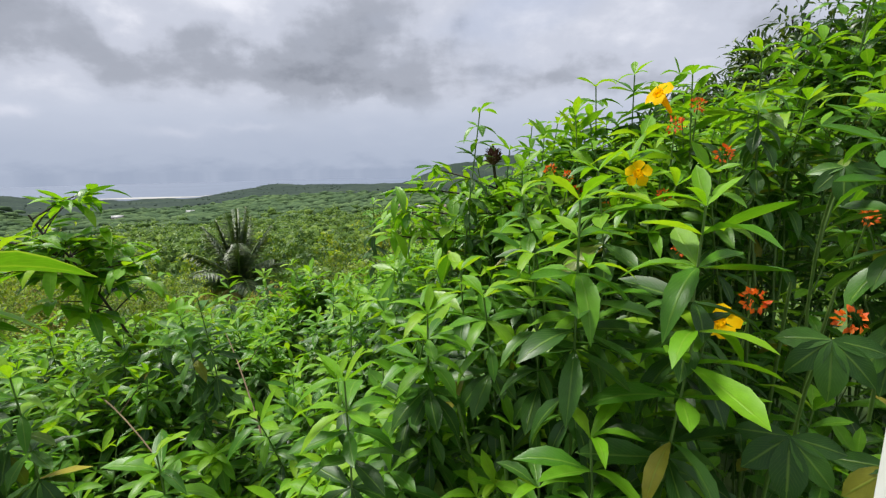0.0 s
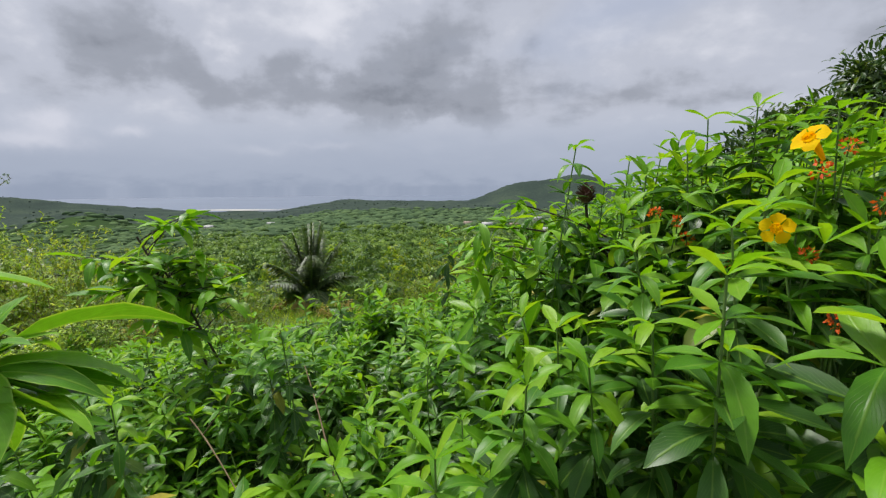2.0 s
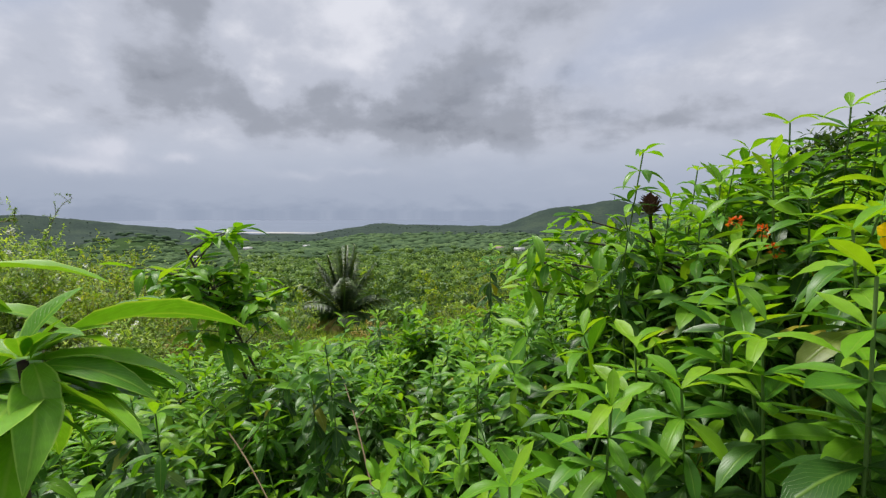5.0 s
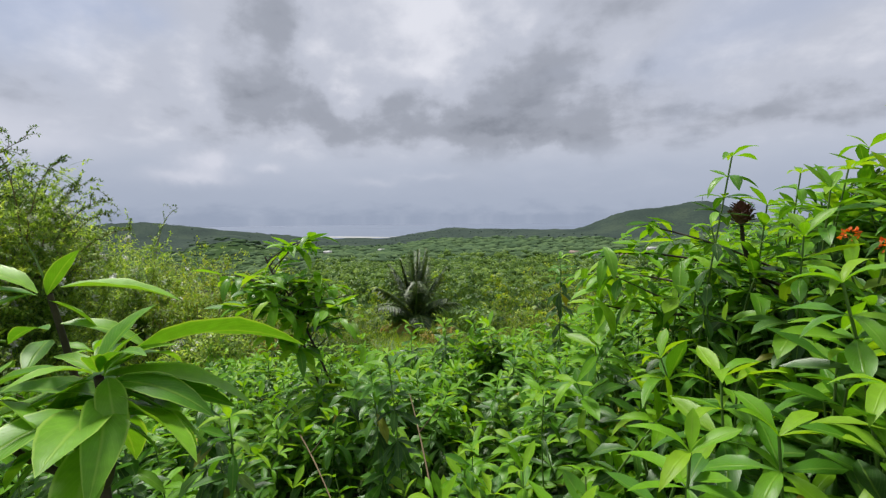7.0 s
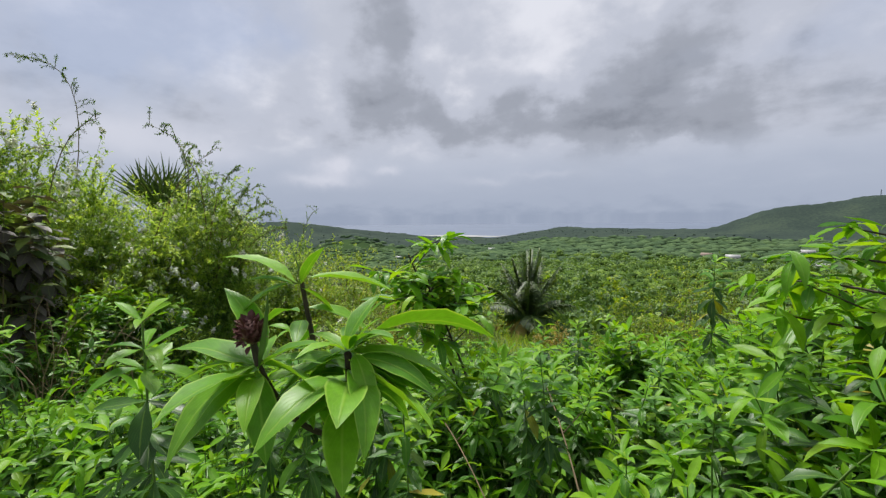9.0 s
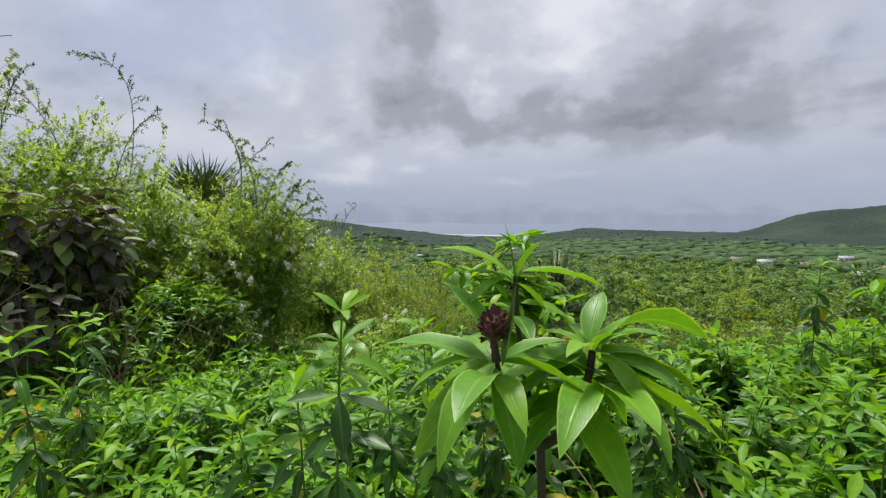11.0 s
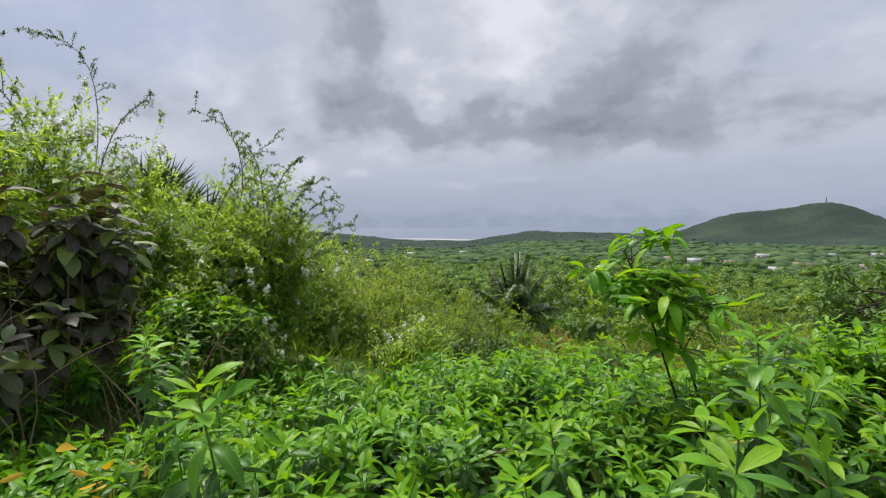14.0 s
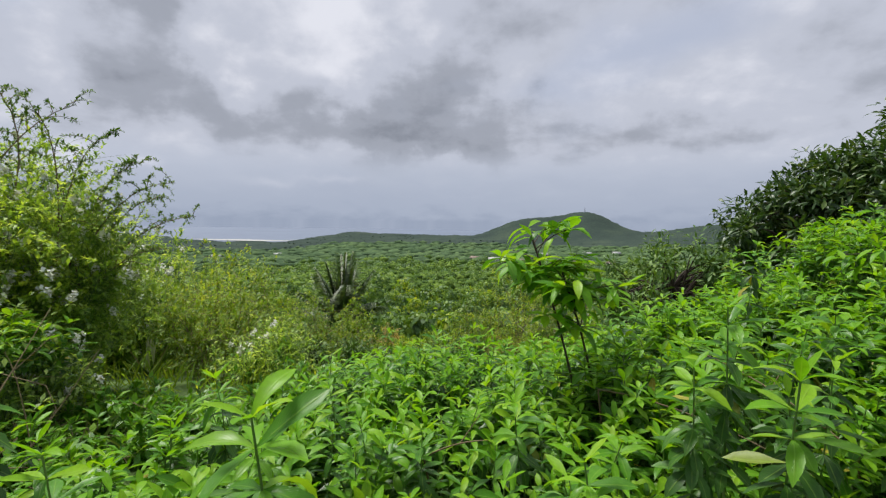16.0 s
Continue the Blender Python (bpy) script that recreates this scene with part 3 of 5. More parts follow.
def build_woods():
    n = 14000
    az = np.radians(rng.uniform(-72, 52, n))
    r = np.exp(rng.uniform(math.log(150), math.log(1100), n))
    x, y = r * np.sin(az), r * np.cos(az)
    s = np.clip(0.9 + r * 0.0075, 1.4, 6.0) * rng.uniform(0.45, 1.5, n)
    keep = clear_of_houses(x, y) | (rng.random(n) < 0.28)
    x, y, s = x[keep], y[keep], s[keep]
    z = ground_z(x, y) + s * 0.3
    far = np.hypot(x, y) > rng.uniform(300, 560, len(x))
    z = np.where(far, z - 0.5 * s, z)
    close = ~far & (np.hypot(x, y) < 280)
    crowns("valley_woods", np.stack([x, y, z], -1)[close], s[close], M_CANOPY, "dense green tropical woodland covering the valley")
    rest = ~far & ~close
    crowns("slope_woods", np.stack([x, y, z], -1)[rest], s[rest], M_CANOPY, "dense green tropical woodland further down the valley", 1.0, DOMES_FAR)
    crowns("far_woods", np.stack([x, y, z], -1)[far], s[far] * 2.0, M_MIDTREES, "darker woodland covering the far slopes, with haze put into its colour", 0.62, DOMES_FAR)
    B = Blades(CLUMP)
    k = 17
    for i in np.nonzero((np.hypot(x, y) < 560) & ~far)[0]:
        d = unit(rng.normal(size=(k, 3)))
        d[:, 2] = np.abs(d[:, 2])
        P = np.array([x[i], y[i], z[i]]) + d * (s[i] * rng.uniform(0.65, 1.0, k))[:, None]
        B.add(P, unit(np.cross(d, rng.normal(size=(k, 3))) + d * 0.25), d, s[i] * rng.uniform(0.18, 0.4, k))
    solid("woods_leafage", B.mesh("woods_leafage"), M_WOODS, "leaf sprays over the crowns of the far woods", "woodland", "stuff")
    n = 2600
    az = np.radians(rng.uniform(-72, 52, n))
    r = np.sqrt(rng.uniform(1000.0 ** 2, 2950.0 ** 2, n))
    x, y = r * np.sin(az), r * np.cos(az)
    s = rng.uniform(2.5, 5.0, n)
    z = ground_z(x, y)
    keep = (z > SEA + 6) & ~((np.hypot(x, y) > 1250) & (np.abs(np.degrees(np.arctan2(x, y)) - 4) < 20))
    x, y, s, z = x[keep], y[keep], s[keep], z[keep]
    crowns("distant_woods", np.stack([x, y, z], -1), s, M_FARTREES, "blue-green woods on the distant hills and coast, with haze put into their colour", 0.8, DOMES_FAR)
    # trees whose leaf clumps can be told apart
    n = 2100
    az = np.radians(rng.uniform(-70, 50, n))
    r = np.exp(rng.uniform(math.log(32), math.log(190), n))
    x, y = r * np.sin(az), r * np.cos(az)
    s = (0.7 + r * 0.0105) * (0.55 + 1.6 * rng.random(n) ** 2.2)
    s = np.where((r < 60) & (np.abs(np.degrees(az) + 29.5) < 6), 0.5, s)
    z = ground_z(x, y)
    B, C = Blades(CLUMP), Blades(CLUMP)
    for i in range(n):
        k = 105
        d = unit(rng.normal(size=(k, 3)))
        d[:, 2] = np.abs(d[:, 2]) * 1.1 - 0.25
        lump = 0.72 + 0.34 * np.sin(d[:, 0] * 4.1 + i) * np.cos(d[:, 1] * 3.7 + 2 * i)
        P = np.array([x[i], y[i], z[i] + s[i] * 0.55]) + d * (s[i] * lump * rng.uniform(0.75, 1.05, k))[:, None]
        D = unit(np.cross(d, rng.normal(size=(k, 3))) + d * 0.3)
        (B if i % 4 else C).add(P, D, d, s[i] * rng.uniform(0.15, 0.34, k))
    solid("near_woods", B.mesh("near_woods"), M_WOODS, "leafy crowns of bushes and trees on the valley slope", "woodland", "stuff")
    solid("pale_woods", C.mesh("pale_woods"), M_SCRUB, "yellower leafy crowns among the valley trees", "woodland", "stuff")


build_woods()

# ---- scrub and grass between the hedge and the woods ----


def small_bush(name, at, w, h, material, label, category, leaf, count, twig=M_TWIG, group="", stems=14, flowers=0, skirt=0.25, twigs=6):
    """A twiggy bush: fanned stems, side twigs, small leaves along them."""
    root = thing(name, at, label, category, group)
    T, B = Tubes(3), Blades(TINY)
    at = np.asarray(at, float)
    per = max(4, count // (stems * twigs))
    tips = []
    for _ in range(stems):
        a, o = rng.uniform(0, 2 * np.pi), rng.uniform(0.15, 1) ** 0.7
        tip = at + np.array([math.cos(a) * w * o, math.sin(a) * w * o, h * (1.0 - 0.5 * o ** 2) * rng.uniform(0.55, 1.1)])
        pts = curve_pts(at + rng.normal(size=3) * [0.10, 0.10, 0] * w, tip, rng.normal(size=3) * [0.10, 0.10, 0] * h + [0, 0, h * 0.12], 7)
        T.add(pts, 0.002 + 0.002 * h, 0.0015)
        tips.append(tip)
        for t in rng.uniform(skirt, 1.0, twigs):
            i = min(5, int(t * 6))
            p0 = pts[i] + (pts[i + 1] - pts[i]) * (t * 6 - i)
            d = unit(rng.normal(size=3) + unit(pts[i + 1] - pts[i]) * 0.45 + [0, 0, 0.1])
            ln = (0.35 + 0.65 * h) * rng.uniform(0.12, 0.34)
            sub = curve_pts(p0, p0 + d * ln, (0, 0, ln * 0.1), 3)
            T.add(sub, 0.0022, 0.001)
            q = rng.uniform(0.1, 1.0, per)[:, None]
            P = p0 + d * ln * q
            D = unit(rng.normal(size=(per, 3)) + d * 0.7)
            B.add(P, D, [0.1, 0.1, 1.0], leaf * rng.uniform(0.6, 1.35, per))
            tips.append(p0 + d * ln)
    part("branch_tangle", T.mesh("branch_tangle", at), twig, root, kind="stuff")
    part("foliage", B.mesh("foliage", at), material, root, kind="stuff")
    if flowers:
        for i in rng.choice(len(tips), min(flowers, len(tips)), replace=False):
            if tips[i][2] > at[2] + 0.35 * h:
                flower_head(root, tips[i], rng.uniform(1.5, 2.7))
    return root


FLOWER_MESH = []


def flower_head(root, p, s):
    """A loose white flower cluster of small florets."""
    if not FLOWER_MESH:
        B = Blades([blade(0.8, 2, 0.1, 0.3)])
        for _ in range(9):
            c = rng.normal(size=3) * 0.010 + [0, 0, 0.01]
            d = unit(rng.normal(size=(3, 3)) + [0, 0, 0.6])
            B.add(c, d, [0.2, 0.1, 1], 0.018)
        FLOWER_MESH.append(B.mesh("flower"))
        FLOWER_MESH[0].materials.append(M_WHITE)
    ob = new("flower", FLOWER_MESH[0])
    ob.parent = root
    ob.location = Vector([float(v) for v in p]) - root.location
    ob.scale = (s, s, s)
    ob.rotation_euler = (0, 0, float(rng.uniform(0, 6)))


def build_scrub():
    # yellow-green and dry low bushes down the near slope
    for i in range(54):
        az, r = math.radians(rng.uniform(-62, 34)), rng.uniform(5.6, 30)
        x, y = r * math.sin(az) - 0.8, r * math.cos(az)
        dry = rng.random() < 0.10
        if r > 9 and -36 < math.degrees(math.atan2(x + 0.8, y)) < -25:
            continue
        w, h = rng.uniform(0.5, 0.95) * (0.8 + r * 0.035), rng.uniform(0.5, 0.95) * (0.8 + r * 0.045)
        small_bush("scrub_bush", (x, y, ground_at(x, y) - 0.03), w, h, M_DRY if dry else M_SCRUB,
                   "dry brownish twiggy scrub bush on the slope" if dry else "yellow-green leafy scrub bush on the slope", "bush",
                   0.05 + r * 0.0035, 1500, group="scrub on the slope", stems=16, skirt=0.05, twigs=9)
    # the larger brown-tinged thicket on the slope
    for x, y, w, h in ((-2.9, 15.0, 1.9, 3.4), (-1.2, 15.4, 1.7, 3.0), (-4.3, 15.6, 1.5, 2.6)):
        small_bush("thicket", (x, y, ground_at(x, y) - 0.03), w, h, M_SCRUB, "yellow-green thicket with bare brown twigs showing", "bush", 0.09, 4200, group="thickets", stems=30, skirt=0.05, twigs=10)
    for x, y, w, h in ((-2.0, 13.9, 0.9, 0.9), (-3.4, 14.0, 0.9, 1.1), (-4.7, 13.7, 0.9, 0.8)):
        small_bush("dry_bush", (x, y, ground_at(x, y) - 0.03), w, h, M_DRY, "dry brownish twiggy bush in front of the thicket", "bush", 0.06, 1500, group="dry bushes", stems=30, skirt=0.05, twigs=9)
    # feathery yellow-green bushes beside the white-flowered shrubs, and a reddish one further down
    for x, y, w, h in ((-6.7, 5.0, 0.9, 1.5), (-7.6, 6.2, 1.1, 1.9), (-9.4, 6.6, 1.2, 2.2), (-9.0, 8.6, 1.3, 2.2), (-11.2, 9.0, 1.4, 2.6), (-10.2, 5.4, 1.0, 1.9), (-6.2, 7.6, 1.1, 1.4), (-12.8, 11.2, 1.4, 2.4), (-10.6, 11.8, 1.4, 2.0), (-7.4, 10.0, 1.3, 1.6)):
        small_bush("feathery_bush", (x, y, ground_at(x, y) - 0.03), w * 1.1, h * 1.25, M_SCRUB, "feathery yellow-green bush with fine leaves on the slope", "bush", 0.075, 4600, group="feathery bushes", stems=24, skirt=0.05, twigs=10)
    small_bush("reddish_bush", (-14.5, 13.6, ground_at(-14.5, 13.6) - 0.03), 1.3, 3.7, M_SCRUB, "tall yellow-green bush with reddish dry sprays", "bush", 0.11, 4000, group="", stems=30, skirt=0.05, twigs=9)
    small_bush("dry_bush", (-14.0, 12.9, ground_at(-14.0, 12.9) - 0.03), 0.7, 2.6, M_DRY, "dry reddish-brown bush on the slope", "bush", 0.10, 1200, stems=18, skirt=0.2)
    for x, y, w, h in ((-4.9, 5.9, 0.6, 0.7), (-3.4, 5.3, 0.5, 0.5), (-6.2, 7.0, 0.6, 0.7), (-8.6, 11.0, 0.9, 1.0), (-4.0, 9.5, 0.8, 0.9)):
        small_bush("dark_bush", (x, y, ground_at(x, y) - 0.03), w, h, M_WOODS, "low dark-green bush on the slope", "bush", 0.08, 3600, group="dark bushes", stems=22, skirt=0.05, twigs=9)
    for x, y, w, h in ((-4.3, 2.5, 0.5, 0.42), (-4.8, 2.0, 0.5, 0.40), (-5.1, 2.6, 0.5, 0.30), (-5.6, 2.4, 0.5, 0.45), (-4.4, 3.3, 0.5, 0.5), (-5.2, 4.0, 0.6, 0.55), (-5.0, 1.4, 0.5, 0.45), (-4.1, 3.0, 0.5, 0.5)):
        small_bush("leafy_weed", (x, y, ground_at(x, y) - 0.03), w, h, M_MID, "low leafy green weeds on the open slope", "weeds", 0.085, 1100, group="weeds on the slope", stems=18, skirt=0.05, twigs=6)
    B = Blades(STRAP)
    n = 15000
    az, r = np.radians(rng.uniform(-70, 45, n)), rng.uniform(4.4, 64, n)
    x, y = r * np.sin(az) - 0.8, r * np.cos(az)
    P = np.stack([x, y, ground_z(x, y) - 0.02], -1)
    B.add(P, unit(rng.normal(size=(n, 3)) * [0.4, 0.4, 0.1] + [0, 0, 1]), rng.normal(size=(n, 3)), 0.35 + 0.016 * r)
    solid("grass", B.mesh("grass"), M_SCRUB, "rough yellow-green grass on the slope", "grass", "stuff")


build_scrub()


def leafy_tree(name, at, w, h, label, trunk_h, clumps, leaf, material):
    """A trunk with limbs and a crown of leaf sprays in uneven clumps."""
    root = thing(name, at, label, "tree")
    at = np.asarray(at, float)
    T, B = Tubes(6), Blades(PLAIN)
    top = at + [0.1, 0.1, h * 0.8]
    trunk = curve_pts(at - [0, 0, 0.05], top, (0.12, -0.08, 0), 8)
    T.add(trunk, 0.03 * h, 0.008 * h)
    for _ in range(clumps):
        d = unit(rng.normal(size=3))
        c = at + np.array([d[0] * w, d[1] * w, trunk_h + (h - trunk_h) * (0.5 + 0.5 * d[2])]) * [1, 1, 1]
        c = c + rng.normal(size=3) * 0.12 * w
        i = rng.integers(2, 7)
        T.add(curve_pts(trunk[i], c, (0, 0, 0.08 * h), 5), 0.010 * h, 0.003 * h)
        cr = rng.uniform(0.12, 0.26) * w
        k = int(rng.integers(50, 90))
        v = unit(rng.normal(size=(k, 3)))
        P = c + v * cr * rng.uniform(0.3, 1.1, k)[:, None]
        B.add(P, unit(v * 0.8 + rng.normal(size=(k, 3)) * 0.5), unit(v + [0, 0, 1.0]), leaf * rng.uniform(0.7, 1.3, k))
    part("trunk", T.mesh("trunk", at), M_BARK, root)
    part("crown", B.mesh("crown", at), material, root, kind="stuff")
    return root


for tx, ty, tw, th, tl in ((11.2, 24.0, 3.6, 9.2, 2.0), (15.5, 22.5, 4.2, 11.2, 2.0), (19.0, 19.0, 4.2, 11.4, 2.0)):
    leafy_tree("dark_tree", (tx, ty, ground_at(tx, ty)), tw, th, "broad dark-green tree with dense glossy crown", tl, 175, 0.46, M_TREE)
for tx, ty, tw, th in ((1.4, 13.2, 1.7, 3.5), (3.2, 14.8, 1.5, 3.0)):
    leafy_tree("round_tree", (tx, ty, ground_at(tx, ty)), tw, th, "low rounded green tree on the slope", 0.4, 110, 0.20, M_WOODS)


def build_dead_tree(x, y, h):
    at = np.array([x, y, ground_at(x, y)])
    root = thing("dead_tree", at, "bare pale dead tree with forked limbs among the scrub", "tree", "dead trees")
    T = Tubes(5)
    T.add(curve_pts(at - [0, 0, 0.05], at + [0, 0, h * 0.45], (0.05, 0, 0), 5), 0.03 * h, 0.022 * h)
    part("trunk", T.mesh("trunk", at), M_DEADWOOD, root)
    for a, spread, up in ((0.2, 0.55, 0.95), (2.9, 0.65, 0.85), (1.4, 0.3, 1.05), (4.4, 0.4, 0.75), (3.6, 0.25, 1.0)):
        T = Tubes(4)
        tip = at + [math.cos(a) * spread * h, math.sin(a) * spread * h, up * h]
        limb = curve_pts(at + [0, 0, h * rng.uniform(0.25, 0.45)], tip, (0, 0, -0.06 * h), 6)
        T.add(limb, 0.018 * h, 0.006 * h)
        for k in (2, 3, 4):
            T.add(curve_pts(limb[k], limb[k] + rng.normal(size=3) * 0.10 * h + [0, 0, 0.14 * h], (0, 0, 0), 3), 0.008 * h, 0.003 * h)
        part("limb", T.mesh("limb", at), M_DEADWOOD, root)


for tx, ty, th in ((-0.9, 23.6, 2.6), (-3.0, 33.6, 3.0)):
    build_dead_tree(tx, ty, th)

# ---- palms ----


def frond(T, B, p0, d, ln, droop, leaflet, n=26):
    d = unit(d)
    t = np.linspace(0, 1, 10)[:, None]
    pts = p0 + d * ln * t + np.array([0, 0, -1.0]) * droop * ln * t ** 2.2
    T.add(pts, 0.012 * ln, 0.003 * ln)
    for side in (-1, 1):
        q = np.linspace(0.12, 0.99, n)
        P = np.stack([np.interp(q, t[:, 0], pts[:, c]) for c in range(3)], -1)
        tang = unit(np.gradient(P, axis=0))
        out = unit(np.cross(tang, [0, 0, 1.0])) * side
        D = unit(out + tang * (1.3 if droop < 0.12 else 0.8) + [0, 0, -0.2] + rng.normal(size=(n, 3)) * 0.08)
        B.add(P, D, [0, 0, 1.0], leaflet * (0.55 + 0.6 * np.sin(np.pi * np.clip(q, 0.08, 0.95))))


def build_coconut():
    x, y = -18.3, 32.6
    at = np.array([x, y, ground_at(x, y) - 0.05])
    root = thing("coconut_palm", at, "young coconut palm with dark upright fronds and drooping outer ones", "palm")
    crown = np.array([x + 0.05, y, -7.1])
    T = Tubes(8)
    T.add(curve_pts(at, crown, (0.05, 0, 0), 6), 0.24, 0.20)
    part("trunk", T.mesh("trunk", at), M_BARK, root)
    for i in range(26):
        a = i * 2.4 + rng.uniform(-0.2, 0.2)
        lift = np.interp(i, [0, 6, 14, 26], [1.52, 1.27, 0.80, 0.1])
        ln = np.interp(i, [0, 6, 14, 26], [6.6, 6.2, 5.6, 4.4]) * rng.uniform(0.9, 1.08)
        T, B = Tubes(5), Blades([blade(0.16, 3, 0.42, 0.5, 0.35)])
        frond(T, B, crown, np.array([math.cos(a) * math.cos(lift), math.sin(a) * math.cos(lift), math.sin(lift)]), ln, np.interp(i, [0, 6, 14, 26], [0.03, 0.14, 0.35, 0.6]), np.interp(i, [0, 6, 14], [0.85, 1.0, 1.15]), 50)
        leaf = M_PALM if i < 19 else M_WOODS if i < 23 else M_DRY
        f = part("frond", B.mesh("frond", at), leaf, root, "" if i < 23 else "drying yellowed frond")
        part("midrib", T.mesh("midrib", at), M_STEM, f)


build_coconut()


def fan_leaf(root, at, hub, face, spread, rays, ln, material, label="", wide=0.042):
    """A palmate fan leaf: pointed rays from one hub."""
    B = Blades([blade(wide, 4, 0.12, 0.9, 0.4)])
    f = unit(face)
    side = unit(np.cross(f, [0, 0, 1.0]))
    up = np.cross(side, f)
    a = np.linspace(-spread, spread, rays)
    D = np.cos(a)[:, None] * up + np.sin(a)[:, None] * side + f * 0.12 + rng.normal(size=(rays, 3)) * 0.06
    B.add(np.repeat([hub], rays, 0), D, np.repeat([f], rays, 0), ln * rng.uniform(0.85, 1.05, rays))
    return part("fan_leaf", B.mesh("fan_leaf", at), material, root, label)


def build_fan_palm():
    for px, py, tall, size in ((-16.8, 5.3, 3.75, 1.5), (-16.2, 6.6, 3.2, 1.35), (-16.6, 6.0, 3.35, 1.4)):
        at = np.array([px, py, ground_at(px, py)])
        root = thing("fan_palm", at, "fan palm with stiff pointed green leaves behind the shrub", "palm", "fan palms")
        T = Tubes(8)
        T.add(curve_pts(at - [0, 0, 0.05], at + [0, 0, tall], (0.04, 0, 0), 6), 0.13, 0.10)
        part("trunk", T.mesh("trunk", at), M_TWIG, root)
        for i in range(11):
            a, e = i * 2.4, rng.uniform(0.1, 1.45)
            d = np.array([math.cos(a) * math.cos(e), math.sin(a) * math.cos(e), math.sin(e)])
            base = at + [0, 0, tall - 0.05]
            hub = base + d * rng.uniform(0.35, 0.65)
            T = Tubes(4)
            T.add(curve_pts(base, hub, (0, 0, 0.03), 4), 0.018, 0.010)
            leaf = fan_leaf(root, at, hub, unit(np.cross(d, rng.normal(size=3)) + [0.5, -0.3, 0.1]), 1.0, 12, size * rng.uniform(0.75, 1.0), M_PALM)
            part("stalk", T.mesh("stalk", at), M_STEM, leaf)


build_fan_palm()

# ---- the hedge of whorled glossy shrubs ----


def hedge_top(x, y):
    """Height of the hedge's upper surface."""
    v = (x - 0.12) * -0.289 + (y - 0.28) * 0.957
    base = 0.48 + 0.08 * vnoise(x, y, 3.1) + 0.06 * vnoise(x, y, 7.3, 1.0)
    base += 0.25 * smooth((y - 1.3) / 1.2) * smooth((x + 2.4) / 1.2) - 0.20 * smooth((-3.0 - x) / 1.5)
    base -= 0.14 * smooth((v - 2.6) / 1.6) * smooth((-0.6 - x) / 0.8) + 0.28 * smooth((y - 2.2) / 0.8) * smooth((x + 0.4) / 0.5)
    base -= 0.10 * smooth((v - 3.0) / 1.0)
    return base + 1.12 * smooth((x + 0.74) / 1.5) + 0.45 * smooth((x - 1.2) / 0.8)


def shoot(T, leaves, base, tip, whorls, leaf, step, per=4, bend=None):
    """One shoot: a stem with whorls of leaves; rows of (age, point, direction, upper side, length)."""
    base, tip = np.asarray(base, float), np.asarray(tip, float)
    pts = curve_pts(base, tip, rng.normal(size=3) * [0.03, 0.03, 0.01] if bend is None else bend, 7)
    T.add(pts, 0.0045, 0.0022)
    seg = np.linalg.norm(np.diff(pts, axis=0), axis=1)
    arc = np.concatenate([[0], np.cumsum(seg)])
    turn = rng.uniform(0, 6.28)
    for w in range(whorls):
        s = arc[-1] - w * step * rng.uniform(0.85, 1.15)
        if s < 0.02:
            break
        p = np.array([np.interp(s, arc, pts[:, c]) for c in range(3)])
        q = np.array([np.interp(max(s - 0.03, 0), arc, pts[:, c]) for c in range(3)])
        t = unit(p - q)
        t = unit(t + [0, 0, 0.3])
        a0 = unit(np.cross(t, [0.3, 0.9, 0.1]))
        b0 = np.cross(t, a0)
        open_ = np.interp(w, [0, 1, 3, 6], [0.92, 1.15, 1.4, 1.6]) + rng.normal() * 0.1
        turn += 0.7
        for k in range(per if w else per - 1):
            a = turn + k * 2 * np.pi / per + rng.normal() * 0.15
            o = open_ + rng.normal() * 0.16
            rad = math.cos(a) * a0 + math.sin(a) * b0
            D = math.cos(o) * t + math.sin(o) * rad + [0, 0, -0.08 * w]
            U = math.sin(o) * t - math.cos(o) * rad + rng.normal(size=3) * 0.12
            leaves.append((w, p, D, U, leaf * np.interp(w, [0, 1, 2], [0.8, 1.0, 1.05]) * rng.uniform(0.75, 1.2)))
    return pts


PATH_A, ALONG, AHEAD = np.array([0.12, 0.28]), np.array([-0.957, -0.289]), np.array([-0.289, 0.957])


def in_plan(x, y):
    """How far along and ahead of the walked line a place lies."""
    d = np.array([x, y]) - PATH_A
    return float(d @ ALONG), float(d @ AHEAD)


